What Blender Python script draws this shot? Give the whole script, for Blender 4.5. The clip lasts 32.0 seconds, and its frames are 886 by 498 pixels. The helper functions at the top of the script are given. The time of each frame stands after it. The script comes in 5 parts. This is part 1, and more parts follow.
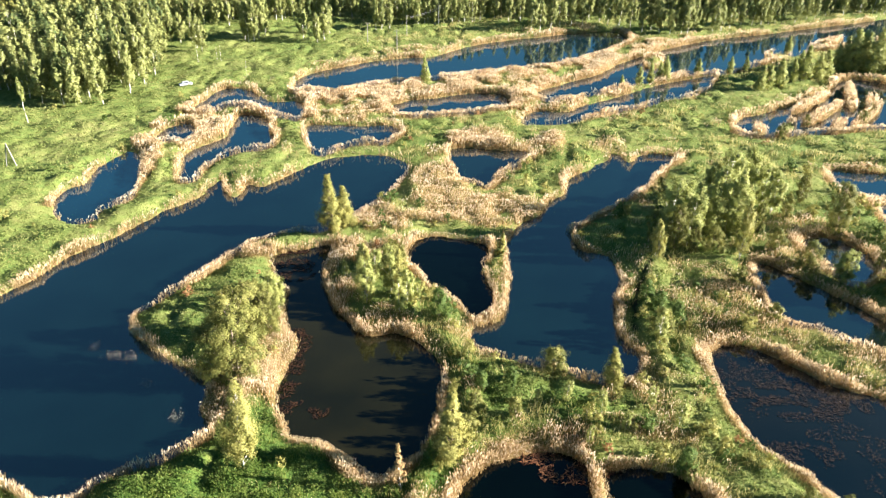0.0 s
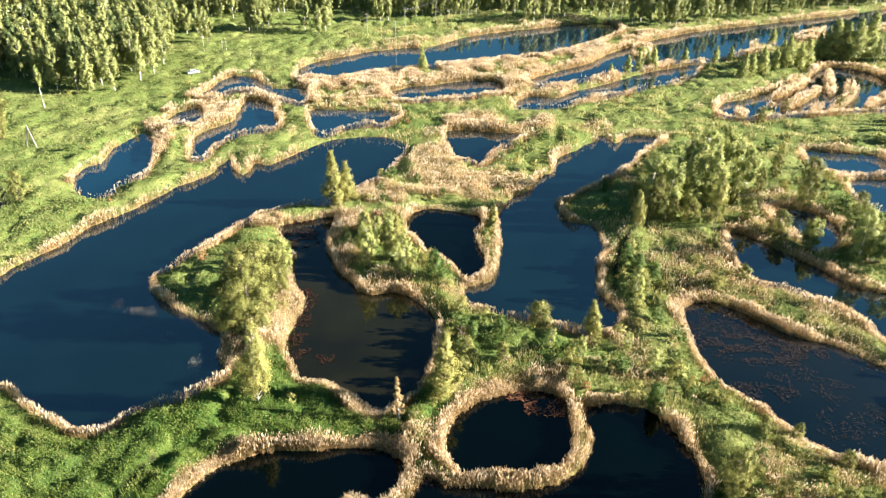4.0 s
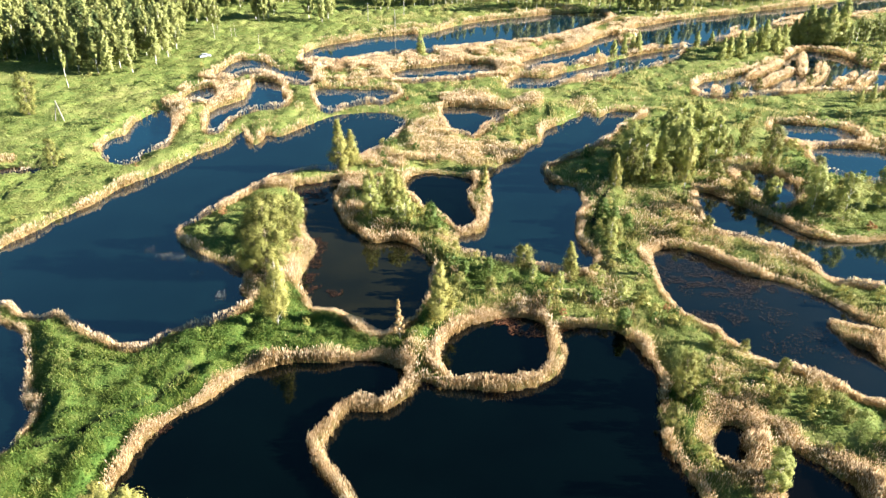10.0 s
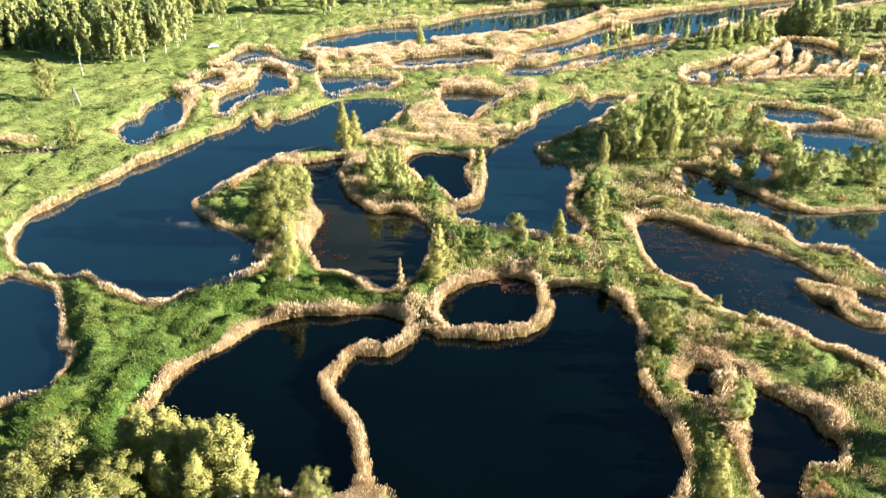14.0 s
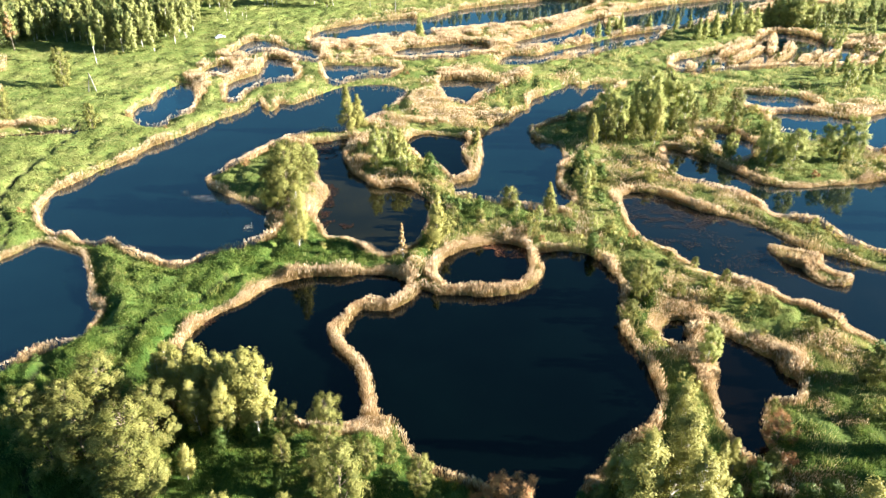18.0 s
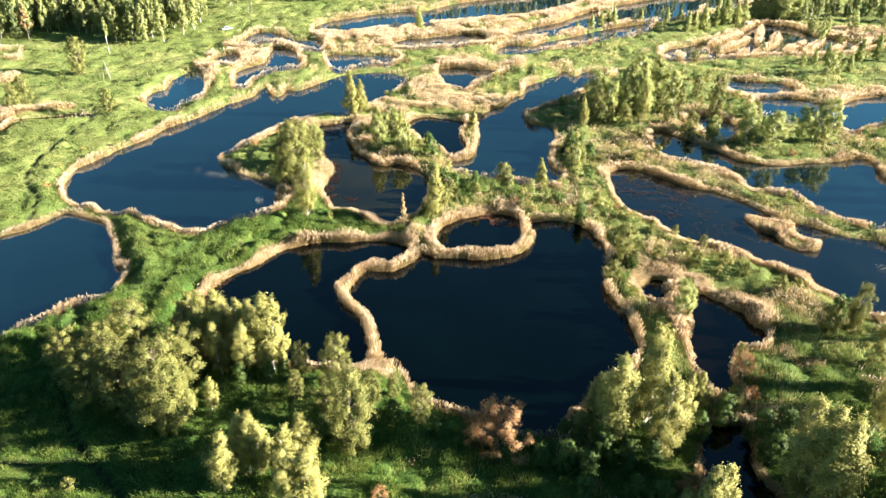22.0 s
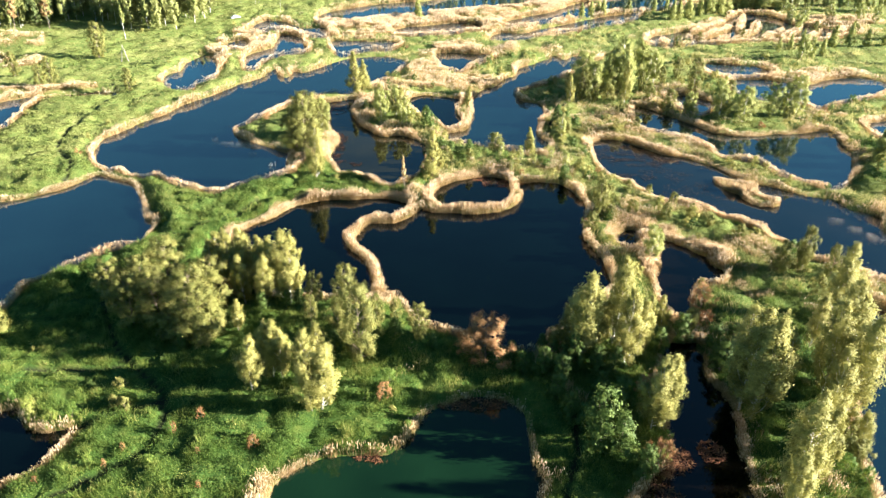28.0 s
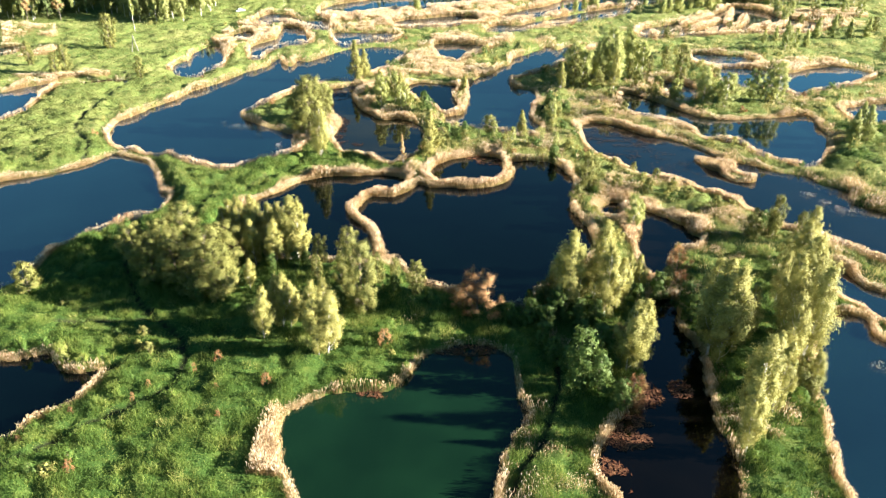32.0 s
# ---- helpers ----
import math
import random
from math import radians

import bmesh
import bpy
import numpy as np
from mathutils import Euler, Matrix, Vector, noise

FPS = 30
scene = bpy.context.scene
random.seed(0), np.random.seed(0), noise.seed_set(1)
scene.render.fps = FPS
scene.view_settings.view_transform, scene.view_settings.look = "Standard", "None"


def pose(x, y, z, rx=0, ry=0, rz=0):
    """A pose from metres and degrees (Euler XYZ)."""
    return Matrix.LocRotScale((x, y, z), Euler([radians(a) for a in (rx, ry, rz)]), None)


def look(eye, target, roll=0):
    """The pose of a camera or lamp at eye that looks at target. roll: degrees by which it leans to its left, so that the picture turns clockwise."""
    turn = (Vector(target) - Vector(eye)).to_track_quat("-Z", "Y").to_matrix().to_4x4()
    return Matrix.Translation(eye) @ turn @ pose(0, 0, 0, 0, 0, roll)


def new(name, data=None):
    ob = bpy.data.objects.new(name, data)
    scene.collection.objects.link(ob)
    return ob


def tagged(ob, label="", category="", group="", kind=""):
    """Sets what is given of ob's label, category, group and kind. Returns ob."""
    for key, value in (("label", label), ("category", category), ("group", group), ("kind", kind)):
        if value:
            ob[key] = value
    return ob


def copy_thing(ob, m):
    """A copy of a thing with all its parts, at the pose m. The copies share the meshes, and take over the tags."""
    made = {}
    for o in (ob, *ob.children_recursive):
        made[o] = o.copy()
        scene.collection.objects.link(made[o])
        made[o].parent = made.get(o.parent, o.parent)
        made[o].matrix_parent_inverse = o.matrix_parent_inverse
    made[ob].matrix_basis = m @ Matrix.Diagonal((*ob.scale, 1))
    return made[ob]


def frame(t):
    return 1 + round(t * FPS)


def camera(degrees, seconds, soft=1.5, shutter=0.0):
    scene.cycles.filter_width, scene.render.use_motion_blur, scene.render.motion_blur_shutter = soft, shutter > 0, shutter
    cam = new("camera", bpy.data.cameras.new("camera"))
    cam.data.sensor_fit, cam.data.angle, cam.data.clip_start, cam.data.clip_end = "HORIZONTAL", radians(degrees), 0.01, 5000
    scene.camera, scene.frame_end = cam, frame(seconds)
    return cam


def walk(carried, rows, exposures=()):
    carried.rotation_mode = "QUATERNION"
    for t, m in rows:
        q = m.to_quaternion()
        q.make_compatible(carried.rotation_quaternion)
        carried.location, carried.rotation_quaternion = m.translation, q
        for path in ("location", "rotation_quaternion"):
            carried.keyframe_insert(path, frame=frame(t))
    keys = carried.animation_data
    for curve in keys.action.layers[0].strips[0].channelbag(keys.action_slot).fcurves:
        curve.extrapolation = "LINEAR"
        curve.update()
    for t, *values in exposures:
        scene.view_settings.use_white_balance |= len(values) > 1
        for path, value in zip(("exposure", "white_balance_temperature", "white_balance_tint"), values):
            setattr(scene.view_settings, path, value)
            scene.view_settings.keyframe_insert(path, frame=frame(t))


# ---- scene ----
# ---------------------------------------------------------------- camera
cam = camera(61.0, 32.0, soft=1.25)
ROWS = [
    (0, 0.0, -0.0, 65.0, 61.001, -0.704, 0.39),
    (2, 0.41, -5.54, 65.06, 60.94, -0.669, 0.337),
    (4, 0.74, -11.09, 65.1, 60.885, -0.637, 0.286),
    (6, 1.02, -16.67, 65.13, 60.834, -0.608, 0.239),
    (8, 1.24, -22.25, 65.14, 60.789, -0.582, 0.194),
    (10, 1.41, -27.85, 65.14, 60.75, -0.559, 0.152),
    (12, 1.55, -33.46, 65.13, 60.715, -0.538, 0.113),
    (14, 1.67, -39.07, 65.1, 60.686, -0.521, 0.077),
    (16, 1.78, -44.68, 65.05, 60.662, -0.507, 0.044),
    (18, 1.88, -50.29, 64.99, 60.643, -0.496, 0.014),
    (20, 1.98, -55.9, 64.92, 60.63, -0.488, -0.013),
    (22, 2.1, -61.5, 64.83, 60.622, -0.483, -0.037),
    (24, 2.25, -67.09, 64.73, 60.619, -0.481, -0.059),
    (26, 2.44, -72.68, 64.61, 60.621, -0.482, -0.077),
    (28, 2.67, -78.24, 64.47, 60.629, -0.486, -0.092),
    (30, 2.95, -83.79, 64.33, 60.642, -0.493, -0.105),
    (32, 3.3, -89.32, 64.16, 60.66, -0.502, -0.114),
]
walk(cam, [(r[0], pose(*r[1:])) for r in ROWS], [(0.0, 2.42), (14.0, 2.56), (32.0, 2.74)])

# ---------------------------------------------------------------- light
SUN_EL, SUN_AZ = radians(18), radians(-3)   # azimuth from +x, towards +y
world = bpy.data.worlds.new("sky")
scene.world = world
world.use_nodes = True
wt = world.node_tree
sky = wt.nodes.new("ShaderNodeTexSky")
sky.sky_type, sky.sun_disc = "NISHITA", False
sky.sun_elevation = SUN_EL
sky.sun_rotation = math.pi / 2 - SUN_AZ
sky.ozone_density, sky.dust_density, sky.altitude = 1.5, 0.6, 100
clear = wt.nodes.new("ShaderNodeMix")        # clear evening air, a little cooler than the plain model
clear.data_type, clear.blend_type = "RGBA", "MULTIPLY"
clear.inputs[0].default_value = 1.0
clear.inputs[7].default_value = (0.50, 1.0, 1.18, 1)
wt.links.new(sky.outputs["Color"], clear.inputs[6])
wt.links.new(clear.outputs[2], wt.nodes["Background"].inputs["Color"])
wt.nodes["Background"].inputs["Strength"].default_value = 0.022
sun_data = bpy.data.lights.new("sun", "SUN")
sun_data.energy, sun_data.angle, sun_data.color = 5.5, radians(0.6), (1.0, 0.942, 0.905)
sun = new("sun", sun_data)
to_sun = Vector((math.cos(SUN_EL) * math.cos(SUN_AZ), math.cos(SUN_EL) * math.sin(SUN_AZ), math.sin(SUN_EL)))
sun.matrix_world = look(to_sun * 300, (0, 0, 0))


# ---------------------------------------------------------------- materials
def material(name):
    m = bpy.data.materials.new(name)
    m.use_nodes = True
    t = m.node_tree
    return m, t, t.nodes["Principled BSDF"], lambda kind: t.nodes.new(kind)


def ramp(t, stops):
    n = t.nodes.new("ShaderNodeValToRGB")
    e = n.color_ramp.elements
    while len(e) < len(stops):
        e.new(0.5)
    for el, (p, c) in zip(e, stops):
        el.position, el.color = p, (*c, 1)
    return n


def leaf_material(name, stops, through_light=0.35, rough=0.55, objects=0.25, patch=0.0, patch_size=5.0):
    """Foliage: tone varies leaf by leaf and plant by plant, light shines through."""
    m, t, p, node = material(name)
    geo = node("ShaderNodeNewGeometry")
    info = node("ShaderNodeObjectInfo")
    mix = node("ShaderNodeMath")
    mix.operation = "MULTIPLY_ADD"
    mix.inputs[1].default_value = 1 - objects
    scale = node("ShaderNodeMath")
    scale.operation = "MULTIPLY"
    scale.inputs[1].default_value = objects
    t.links.new(info.outputs["Random"], scale.inputs[0])
    t.links.new(geo.outputs["Random Per Island"], mix.inputs[0])
    t.links.new(scale.outputs[0], mix.inputs[2])
    col = ramp(t, stops)
    if patch:
        spots = node("ShaderNodeTexNoise")
        spots.inputs["Scale"].default_value, spots.inputs["Detail"].default_value = 1 / patch_size, 4
        t.links.new(geo.outputs["Position"], spots.inputs["Vector"])
        span = node("ShaderNodeMapRange")
        span.inputs["From Min"].default_value, span.inputs["From Max"].default_value = 0.3, 0.7
        t.links.new(spots.outputs["Fac"], span.inputs["Value"])
        both = node("ShaderNodeMix")
        both.inputs[0].default_value = patch
        t.links.new(mix.outputs[0], both.inputs[2])
        t.links.new(span.outputs[0], both.inputs[3])
        t.links.new(both.outputs[0], col.inputs[0])
    else:
        t.links.new(mix.outputs[0], col.inputs[0])
    t.links.new(col.outputs[0], p.inputs["Base Color"])
    p.inputs["Roughness"].default_value = rough
    p.inputs["Specular IOR Level"].default_value = 0.12
    tr = node("ShaderNodeBsdfTranslucent")
    t.links.new(col.outputs[0], tr.inputs["Color"])
    ms = node("ShaderNodeMixShader")
    ms.inputs[0].default_value = through_light
    t.links.new(p.outputs[0], ms.inputs[1])
    t.links.new(tr.outputs[0], ms.inputs[2])
    t.links.new(ms.outputs[0], t.nodes["Material Output"].inputs["Surface"])
    return m


def bark_material(name, light, dark, scale=6.0):
    m, t, p, node = material(name)
    co = node("ShaderNodeTexCoord")
    n1, n2 = node("ShaderNodeTexNoise"), node("ShaderNodeTexNoise")
    n1.inputs["Scale"].default_value, n2.inputs["Scale"].default_value = scale, scale * 7
    t.links.new(co.outputs["Object"], n1.inputs["Vector"])
    t.links.new(co.outputs["Object"], n2.inputs["Vector"])
    col = ramp(t, [(0.38, dark), (0.5, light)])
    t.links.new(n1.outputs["Fac"], col.inputs[0])
    t.links.new(col.outputs[0], p.inputs["Base Color"])
    b = node("ShaderNodeBump")
    b.inputs["Strength"].default_value = 0.4
    t.links.new(n2.outputs["Fac"], b.inputs["Height"])
    t.links.new(b.outputs[0], p.inputs["Normal"])
    p.inputs["Roughness"].default_value = 0.85
    return m


def water_material(name, body, silt, rough=0.035, gloss=0.5, index=1.33):
    """Still peaty water: dark body, soft silt clouds (sky sheen too in the pale kind), a mirror-like skin with faint
    ripples.
    """
    m, t, p, node = material(name)
    co = node("ShaderNodeTexCoord")
    n1 = node("ShaderNodeTexNoise")
    n1.inputs["Scale"].default_value, n1.inputs["Detail"].default_value = 0.06, 3
    t.links.new(co.outputs["Object"], n1.inputs["Vector"])
    col = ramp(t, [(0.35, body), (0.7, silt)])
    t.links.new(n1.outputs["Fac"], col.inputs[0])
    t.links.new(col.outputs[0], p.inputs["Base Color"])
    n2, n3 = node("ShaderNodeTexNoise"), node("ShaderNodeTexNoise")
    n2.inputs["Scale"].default_value, n3.inputs["Scale"].default_value = 1.6, 0.25
    n2.inputs["Detail"].default_value = 3
    for n in (n2, n3):
        t.links.new(co.outputs["Object"], n.inputs["Vector"])
    mul = node("ShaderNodeMath")
    mul.operation = "MULTIPLY"
    t.links.new(n2.outputs["Fac"], mul.inputs[0])
    t.links.new(n3.outputs["Fac"], mul.inputs[1])
    b = node("ShaderNodeBump")
    b.inputs["Strength"].default_value, b.inputs["Distance"].default_value = 0.12, 0.05
    t.links.new(mul.outputs[0], b.inputs["Height"])
    t.links.new(b.outputs[0], p.inputs["Normal"])
    p.inputs["Roughness"].default_value = rough
    p.inputs["IOR"].default_value = index
    p.inputs["Specular IOR Level"].default_value = gloss
    return m


def plain_material(name, colour, rough=0.6, metal=0.0, vary=0.25, scale=4.0):
    m, t, p, node = material(name)
    co = node("ShaderNodeTexCoord")
    n = node("ShaderNodeTexNoise")
    n.inputs["Scale"].default_value, n.inputs["Detail"].default_value = scale, 4
    t.links.new(co.outputs["Object"], n.inputs["Vector"])
    col = ramp(t, [(0.3, tuple(c * (1 - vary) for c in colour)), (0.7, tuple(min(1, c * (1 + vary)) for c in colour))])
    t.links.new(n.outputs["Fac"], col.inputs[0])
    t.links.new(col.outputs[0], p.inputs["Base Color"])
    p.inputs["Roughness"].default_value, p.inputs["Metallic"].default_value = rough, metal
    return m


def ground_material():
    m, t, p, node = material("meadow_soil")
    co = node("ShaderNodeTexCoord")
    n1, n2, n3 = (node("ShaderNodeTexNoise") for _ in range(3))
    for n, s, d in ((n1, 0.05, 4), (n2, 0.6, 5), (n3, 4.0, 4)):
        n.inputs["Scale"].default_value, n.inputs["Detail"].default_value = s, d
        t.links.new(co.outputs["Object"], n.inputs["Vector"])
    add = node("ShaderNodeMath")
    add.operation = "MULTIPLY_ADD"
    add.inputs[1].default_value = 0.55
    t.links.new(n2.outputs["Fac"], add.inputs[0])
    half = node("ShaderNodeMath")
    half.operation = "MULTIPLY"
    half.inputs[1].default_value = 0.45
    t.links.new(n1.outputs["Fac"], half.inputs[0])
    t.links.new(half.outputs[0], add.inputs[2])
    green = ramp(t, [(0.34, (0.022, 0.05, 0.010)), (0.5, (0.05, 0.095, 0.017)), (0.62, (0.10, 0.13, 0.026)), (0.75, (0.20, 0.17, 0.06))])
    t.links.new(add.outputs[0], green.inputs[0])
    dry = ramp(t, [(0.34, (0.085, 0.132, 0.030)), (0.5, (0.155, 0.188, 0.048)), (0.65, (0.245, 0.245, 0.08)), (0.8, (0.38, 0.335, 0.15))])
    t.links.new(add.outputs[0], dry.inputs[0])
    at2 = node("ShaderNodeAttribute")
    at2.attribute_name = "dryness"
    m2 = node("ShaderNodeMix")
    m2.data_type = "RGBA"
    t.links.new(at2.outputs["Fac"], m2.inputs[0])
    t.links.new(green.outputs[0], m2.inputs[6])
    t.links.new(dry.outputs[0], m2.inputs[7])
    straw = ramp(t, [(0.3, (0.17, 0.10, 0.045)), (0.7, (0.42, 0.29, 0.13))])
    t.links.new(n3.outputs["Fac"], straw.inputs[0])
    at = node("ShaderNodeAttribute")
    at.attribute_name = "litter"
    mx = node("ShaderNodeMix")
    mx.data_type = "RGBA"
    t.links.new(at.outputs["Fac"], mx.inputs[0])
    t.links.new(m2.outputs[2], mx.inputs[6])
    t.links.new(straw.outputs[0], mx.inputs[7])
    # path soil, painted near black for the shade in the grass grooves
    at3 = node("ShaderNodeAttribute")
    at3.attribute_name = "path_soil_shade"
    m3 = node("ShaderNodeMix")
    m3.data_type = "RGBA"
    m3.inputs[7].default_value = (0.02, 0.022, 0.010, 1)
    t.links.new(at3.outputs["Fac"], m3.inputs[0])
    t.links.new(mx.outputs[2], m3.inputs[6])
    t.links.new(m3.outputs[2], p.inputs["Base Color"])
    b = node("ShaderNodeBump")
    b.inputs["Strength"].default_value, b.inputs["Distance"].default_value = 0.7, 0.25
    t.links.new(n3.outputs["Fac"], b.inputs["Height"])
    t.links.new(b.outputs[0], p.inputs["Normal"])
    p.inputs["Roughness"].default_value = 0.95
    p.inputs["Specular IOR Level"].default_value = 0.1
    return m


GROUND = ground_material()
WATER = {
    "dark": water_material("peat_water", (0.0002, 0.0008, 0.0007), (0.0004, 0.0017, 0.0015), gloss=0.5),
    "blue": water_material("open_lake_water", (0.0009, 0.0041, 0.0041), (0.0018, 0.0076, 0.0076), 0.05, 1.0, 1.7),
    # far ponds: the low sky's blue reflection is painted into body and silt
    "pale": water_material("sky_sheen_lake_water", (0.0014, 0.0118, 0.0195), (0.0024, 0.0170, 0.0265), 0.05, 1.0, 1.85),
    "olive": water_material("olive_water", (0.0050, 0.0054, 0.0024), (0.0120, 0.0112, 0.0042), gloss=0.7),
    "brown": water_material("brown_water", (0.0006, 0.0006, 0.0005), (0.0022, 0.0016, 0.0010)),
    "peat": water_material("silty_water", (0.0012, 0.0028, 0.0028), (0.0044, 0.0056, 0.0046), 0.05, 1.0, 1.42),
    "green": water_material("algae_water", (0.0022, 0.0102, 0.0040), (0.0042, 0.0180, 0.0066)),
}
REED = leaf_material("dry_reed", [(0.0, (0.45, 0.315, 0.165)), (0.35, (0.61, 0.455, 0.265)), (0.7, (0.75, 0.61, 0.41)), (1.0, (0.87, 0.78, 0.61))], 0.4, 0.7, objects=0.0, patch=0.45, patch_size=5.0)
REED_LEAF = leaf_material("reed_leaf", [(0.0, (0.13, 0.092, 0.036)), (0.4, (0.31, 0.21, 0.090)), (0.75, (0.50, 0.36, 0.175)), (1.0, (0.67, 0.54, 0.33))], 0.35, 0.7, objects=0.0, patch=0.6, patch_size=6.0)
RUST = leaf_material("rotten_reed", [(0.0, (0.04, 0.017, 0.010)), (0.6, (0.13, 0.055, 0.026)), (1.0, (0.28, 0.14, 0.065))], 0.1, 0.9, objects=0.0)
DARK_RUST = leaf_material("drowned_reed", [(0.0, (0.010, 0.005, 0.004)), (0.6, (0.032, 0.014, 0.008)), (1.0, (0.07, 0.034, 0.018))], 0.05, 0.9, objects=0.0)
LITTER = leaf_material("sunken_litter", [(0.0, (0.012, 0.008, 0.006)), (0.6, (0.030, 0.019, 0.014)), (1.0, (0.065, 0.043, 0.031))], 0.05, 0.9, objects=0.0)
GRASS = leaf_material("bank_grass", [(0.0, (0.032, 0.072, 0.015)), (0.4, (0.10, 0.17, 0.032)), (0.7, (0.23, 0.275, 0.055)), (1.0, (0.46, 0.41, 0.15))], 0.38, objects=0.0, patch=0.7, patch_size=3.5)
HERB = leaf_material("bank_herbs", [(0.0, (0.032, 0.066, 0.013)), (0.4, (0.085, 0.140, 0.026)), (0.75, (0.165, 0.205, 0.043)), (1.0, (0.27, 0.27, 0.075))], 0.38, objects=0.0, patch=0.6, patch_size=3.0)
MEADOW = leaf_material("meadow_grass", [(0.0, (0.110, 0.150, 0.037)), (0.45, (0.182, 0.214, 0.058)), (0.8, (0.26, 0.268, 0.087)), (1.0, (0.36, 0.33, 0.15))], 0.36, objects=0.0, patch=0.75, patch_size=12.0)
BIRCH = leaf_material("birch_leaves", [(0.0, (0.125, 0.132, 0.035)), (0.5, (0.305, 0.285, 0.080)), (1.0, (0.49, 0.44, 0.150))], 0.24, objects=0.3, patch=0.65, patch_size=1.1)
MID_LEAF = leaf_material("grove_leaves", [(0.0, (0.16, 0.19, 0.052)), (0.5, (0.32, 0.335, 0.10)), (1.0, (0.47, 0.455, 0.17))], 0.26, objects=0.3, patch=0.65, patch_size=1.1)
FOREST_LEAF = leaf_material("forest_leaves", [(0.0, (0.12, 0.145, 0.045)), (0.5, (0.235, 0.25, 0.08)), (1.0, (0.37, 0.36, 0.14))], 0.24, objects=0.3, patch=0.65, patch_size=1.1)
WILLOW = leaf_material("willow_leaves", [(0.0, (0.066, 0.080, 0.021)), (0.5, (0.178, 0.178, 0.046)), (1.0, (0.34, 0.308, 0.098))], 0.22, objects=0.3, patch=0.65, patch_size=1.1)
DARK_LEAF = leaf_material("alder_leaves", [(0.0, (0.045, 0.085, 0.022)), (0.6, (0.11, 0.16, 0.038)), (1.0, (0.20, 0.245, 0.06))], 0.28, objects=0.3, patch=0.65, patch_size=1.1)
FOREST_DARK = leaf_material("forest_dark_leaves", [(0.0, (0.05, 0.08, 0.028)), (0.6, (0.11, 0.14, 0.047)), (1.0, (0.19, 0.205, 0.07))], 0.24, objects=0.4)
RUSTY = leaf_material("rusty_leaves", [(0.0, (0.17, 0.085, 0.036)), (0.6, (0.35, 0.185, 0.078)), (1.0, (0.50, 0.31, 0.14))], 0.3, objects=0.5)
NEEDLE = leaf_material("pine_needles", [(0.0, (0.12, 0.08, 0.03)), (0.6, (0.30, 0.19, 0.08)), (1.0, (0.45, 0.32, 0.15))], 0.2, objects=0.3)
STALK = leaf_material("herb_stalks", [(0.0, (0.25, 0.25, 0.07)), (0.5, (0.46, 0.41, 0.15)), (1.0, (0.66, 0.55, 0.29))], 0.38, objects=0.0, patch=0.5, patch_size=4.0)
WHITE_BARK = bark_material("birch_bark", (0.72, 0.68, 0.6), (0.12, 0.10, 0.08))
GREY_BARK = bark_material("willow_bark", (0.22, 0.17, 0.12), (0.07, 0.05, 0.035))
POLE_WOOD = plain_material("weathered_pole_wood", (0.27, 0.25, 0.22), 0.8)
DARK_WOOD = plain_material("dark_pole_wood", (0.28, 0.23, 0.18), 0.85)
WIRE = plain_material("wire_metal", (0.35, 0.35, 0.36), 0.4, 0.8)

# ---------------------------------------------------------------- plan of the wetland
rng = np.random.default_rng(7)
TABLES = [rng.random((256, 256)) for _ in range(6)]


def soft_noise(x, y, size, which=0):
    """Smooth random field between 0 and 1 with bumps about `size` metres across."""
    x, y = np.asarray(x) / size + 61.3, np.asarray(y) / size + 47.7
    i, j = np.floor(x).astype(int), np.floor(y).astype(int)
    fx, fy = x - i, y - j
    fx, fy = fx * fx * (3 - 2 * fx), fy * fy * (3 - 2 * fy)
    tb = TABLES[which]
    a, b = tb[i % 256, j % 256], tb[(i + 1) % 256, j % 256]
    c, d = tb[i % 256, (j + 1) % 256], tb[(i + 1) % 256, (j + 1) % 256]
    return (a * (1 - fx) + b * fx) * (1 - fy) + (c * (1 - fx) + d * fx) * fy


def closed_spline(pts, n=6):
    p = np.array(pts, float)
    a, b, c, d = np.roll(p, 1, 0), p, np.roll(p, -1, 0), np.roll(p, -2, 0)
    out = []
    for k in range(n):
        u = k / n
        out.append(0.5 * (2 * b + (c - a) * u + (2 * a - 5 * b + 4 * c - d) * u * u + (3 * b - a - 3 * c + d) * u ** 3))
    q = np.stack(out, 1).reshape(-1, 2)
    q[:, 0] += 0.7 * (soft_noise(q[:, 0], q[:, 1], 2.2, 0) - 0.5)
    q[:, 1] += 0.7 * (soft_noise(q[:, 0], q[:, 1], 2.2, 1) - 0.5)
    return q


CELL = 0.5
GX0, GX1, GY0, GY1 = -250.0, 270.0, -70.0, 370.0
gx, gy = np.arange(GX0, GX1, CELL), np.arange(GY0, GY1, CELL)
SHORE = np.full((len(gx), len(gy)), 40.0)    # metres to the nearest water, negative in it
NEAREST = np.full(SHORE.shape, -1)
WALL = np.zeros(SHORE.shape, bool)           # the narrow reed banks through the water
PONDS, REGIONS, PATHS, GROVES = [], {}, [], {}


def inside(poly, x, y):
    hit = np.zeros(np.broadcast(x, y).shape, bool)
    for (x0, y0), (x1, y1) in zip(poly, np.roll(poly, -1, 0)):
        if y0 != y1:
            hit ^= ((y0 > y) != (y1 > y)) & (x < (x1 - x0) * (y - y0) / (y1 - y0) + x0)
    return hit


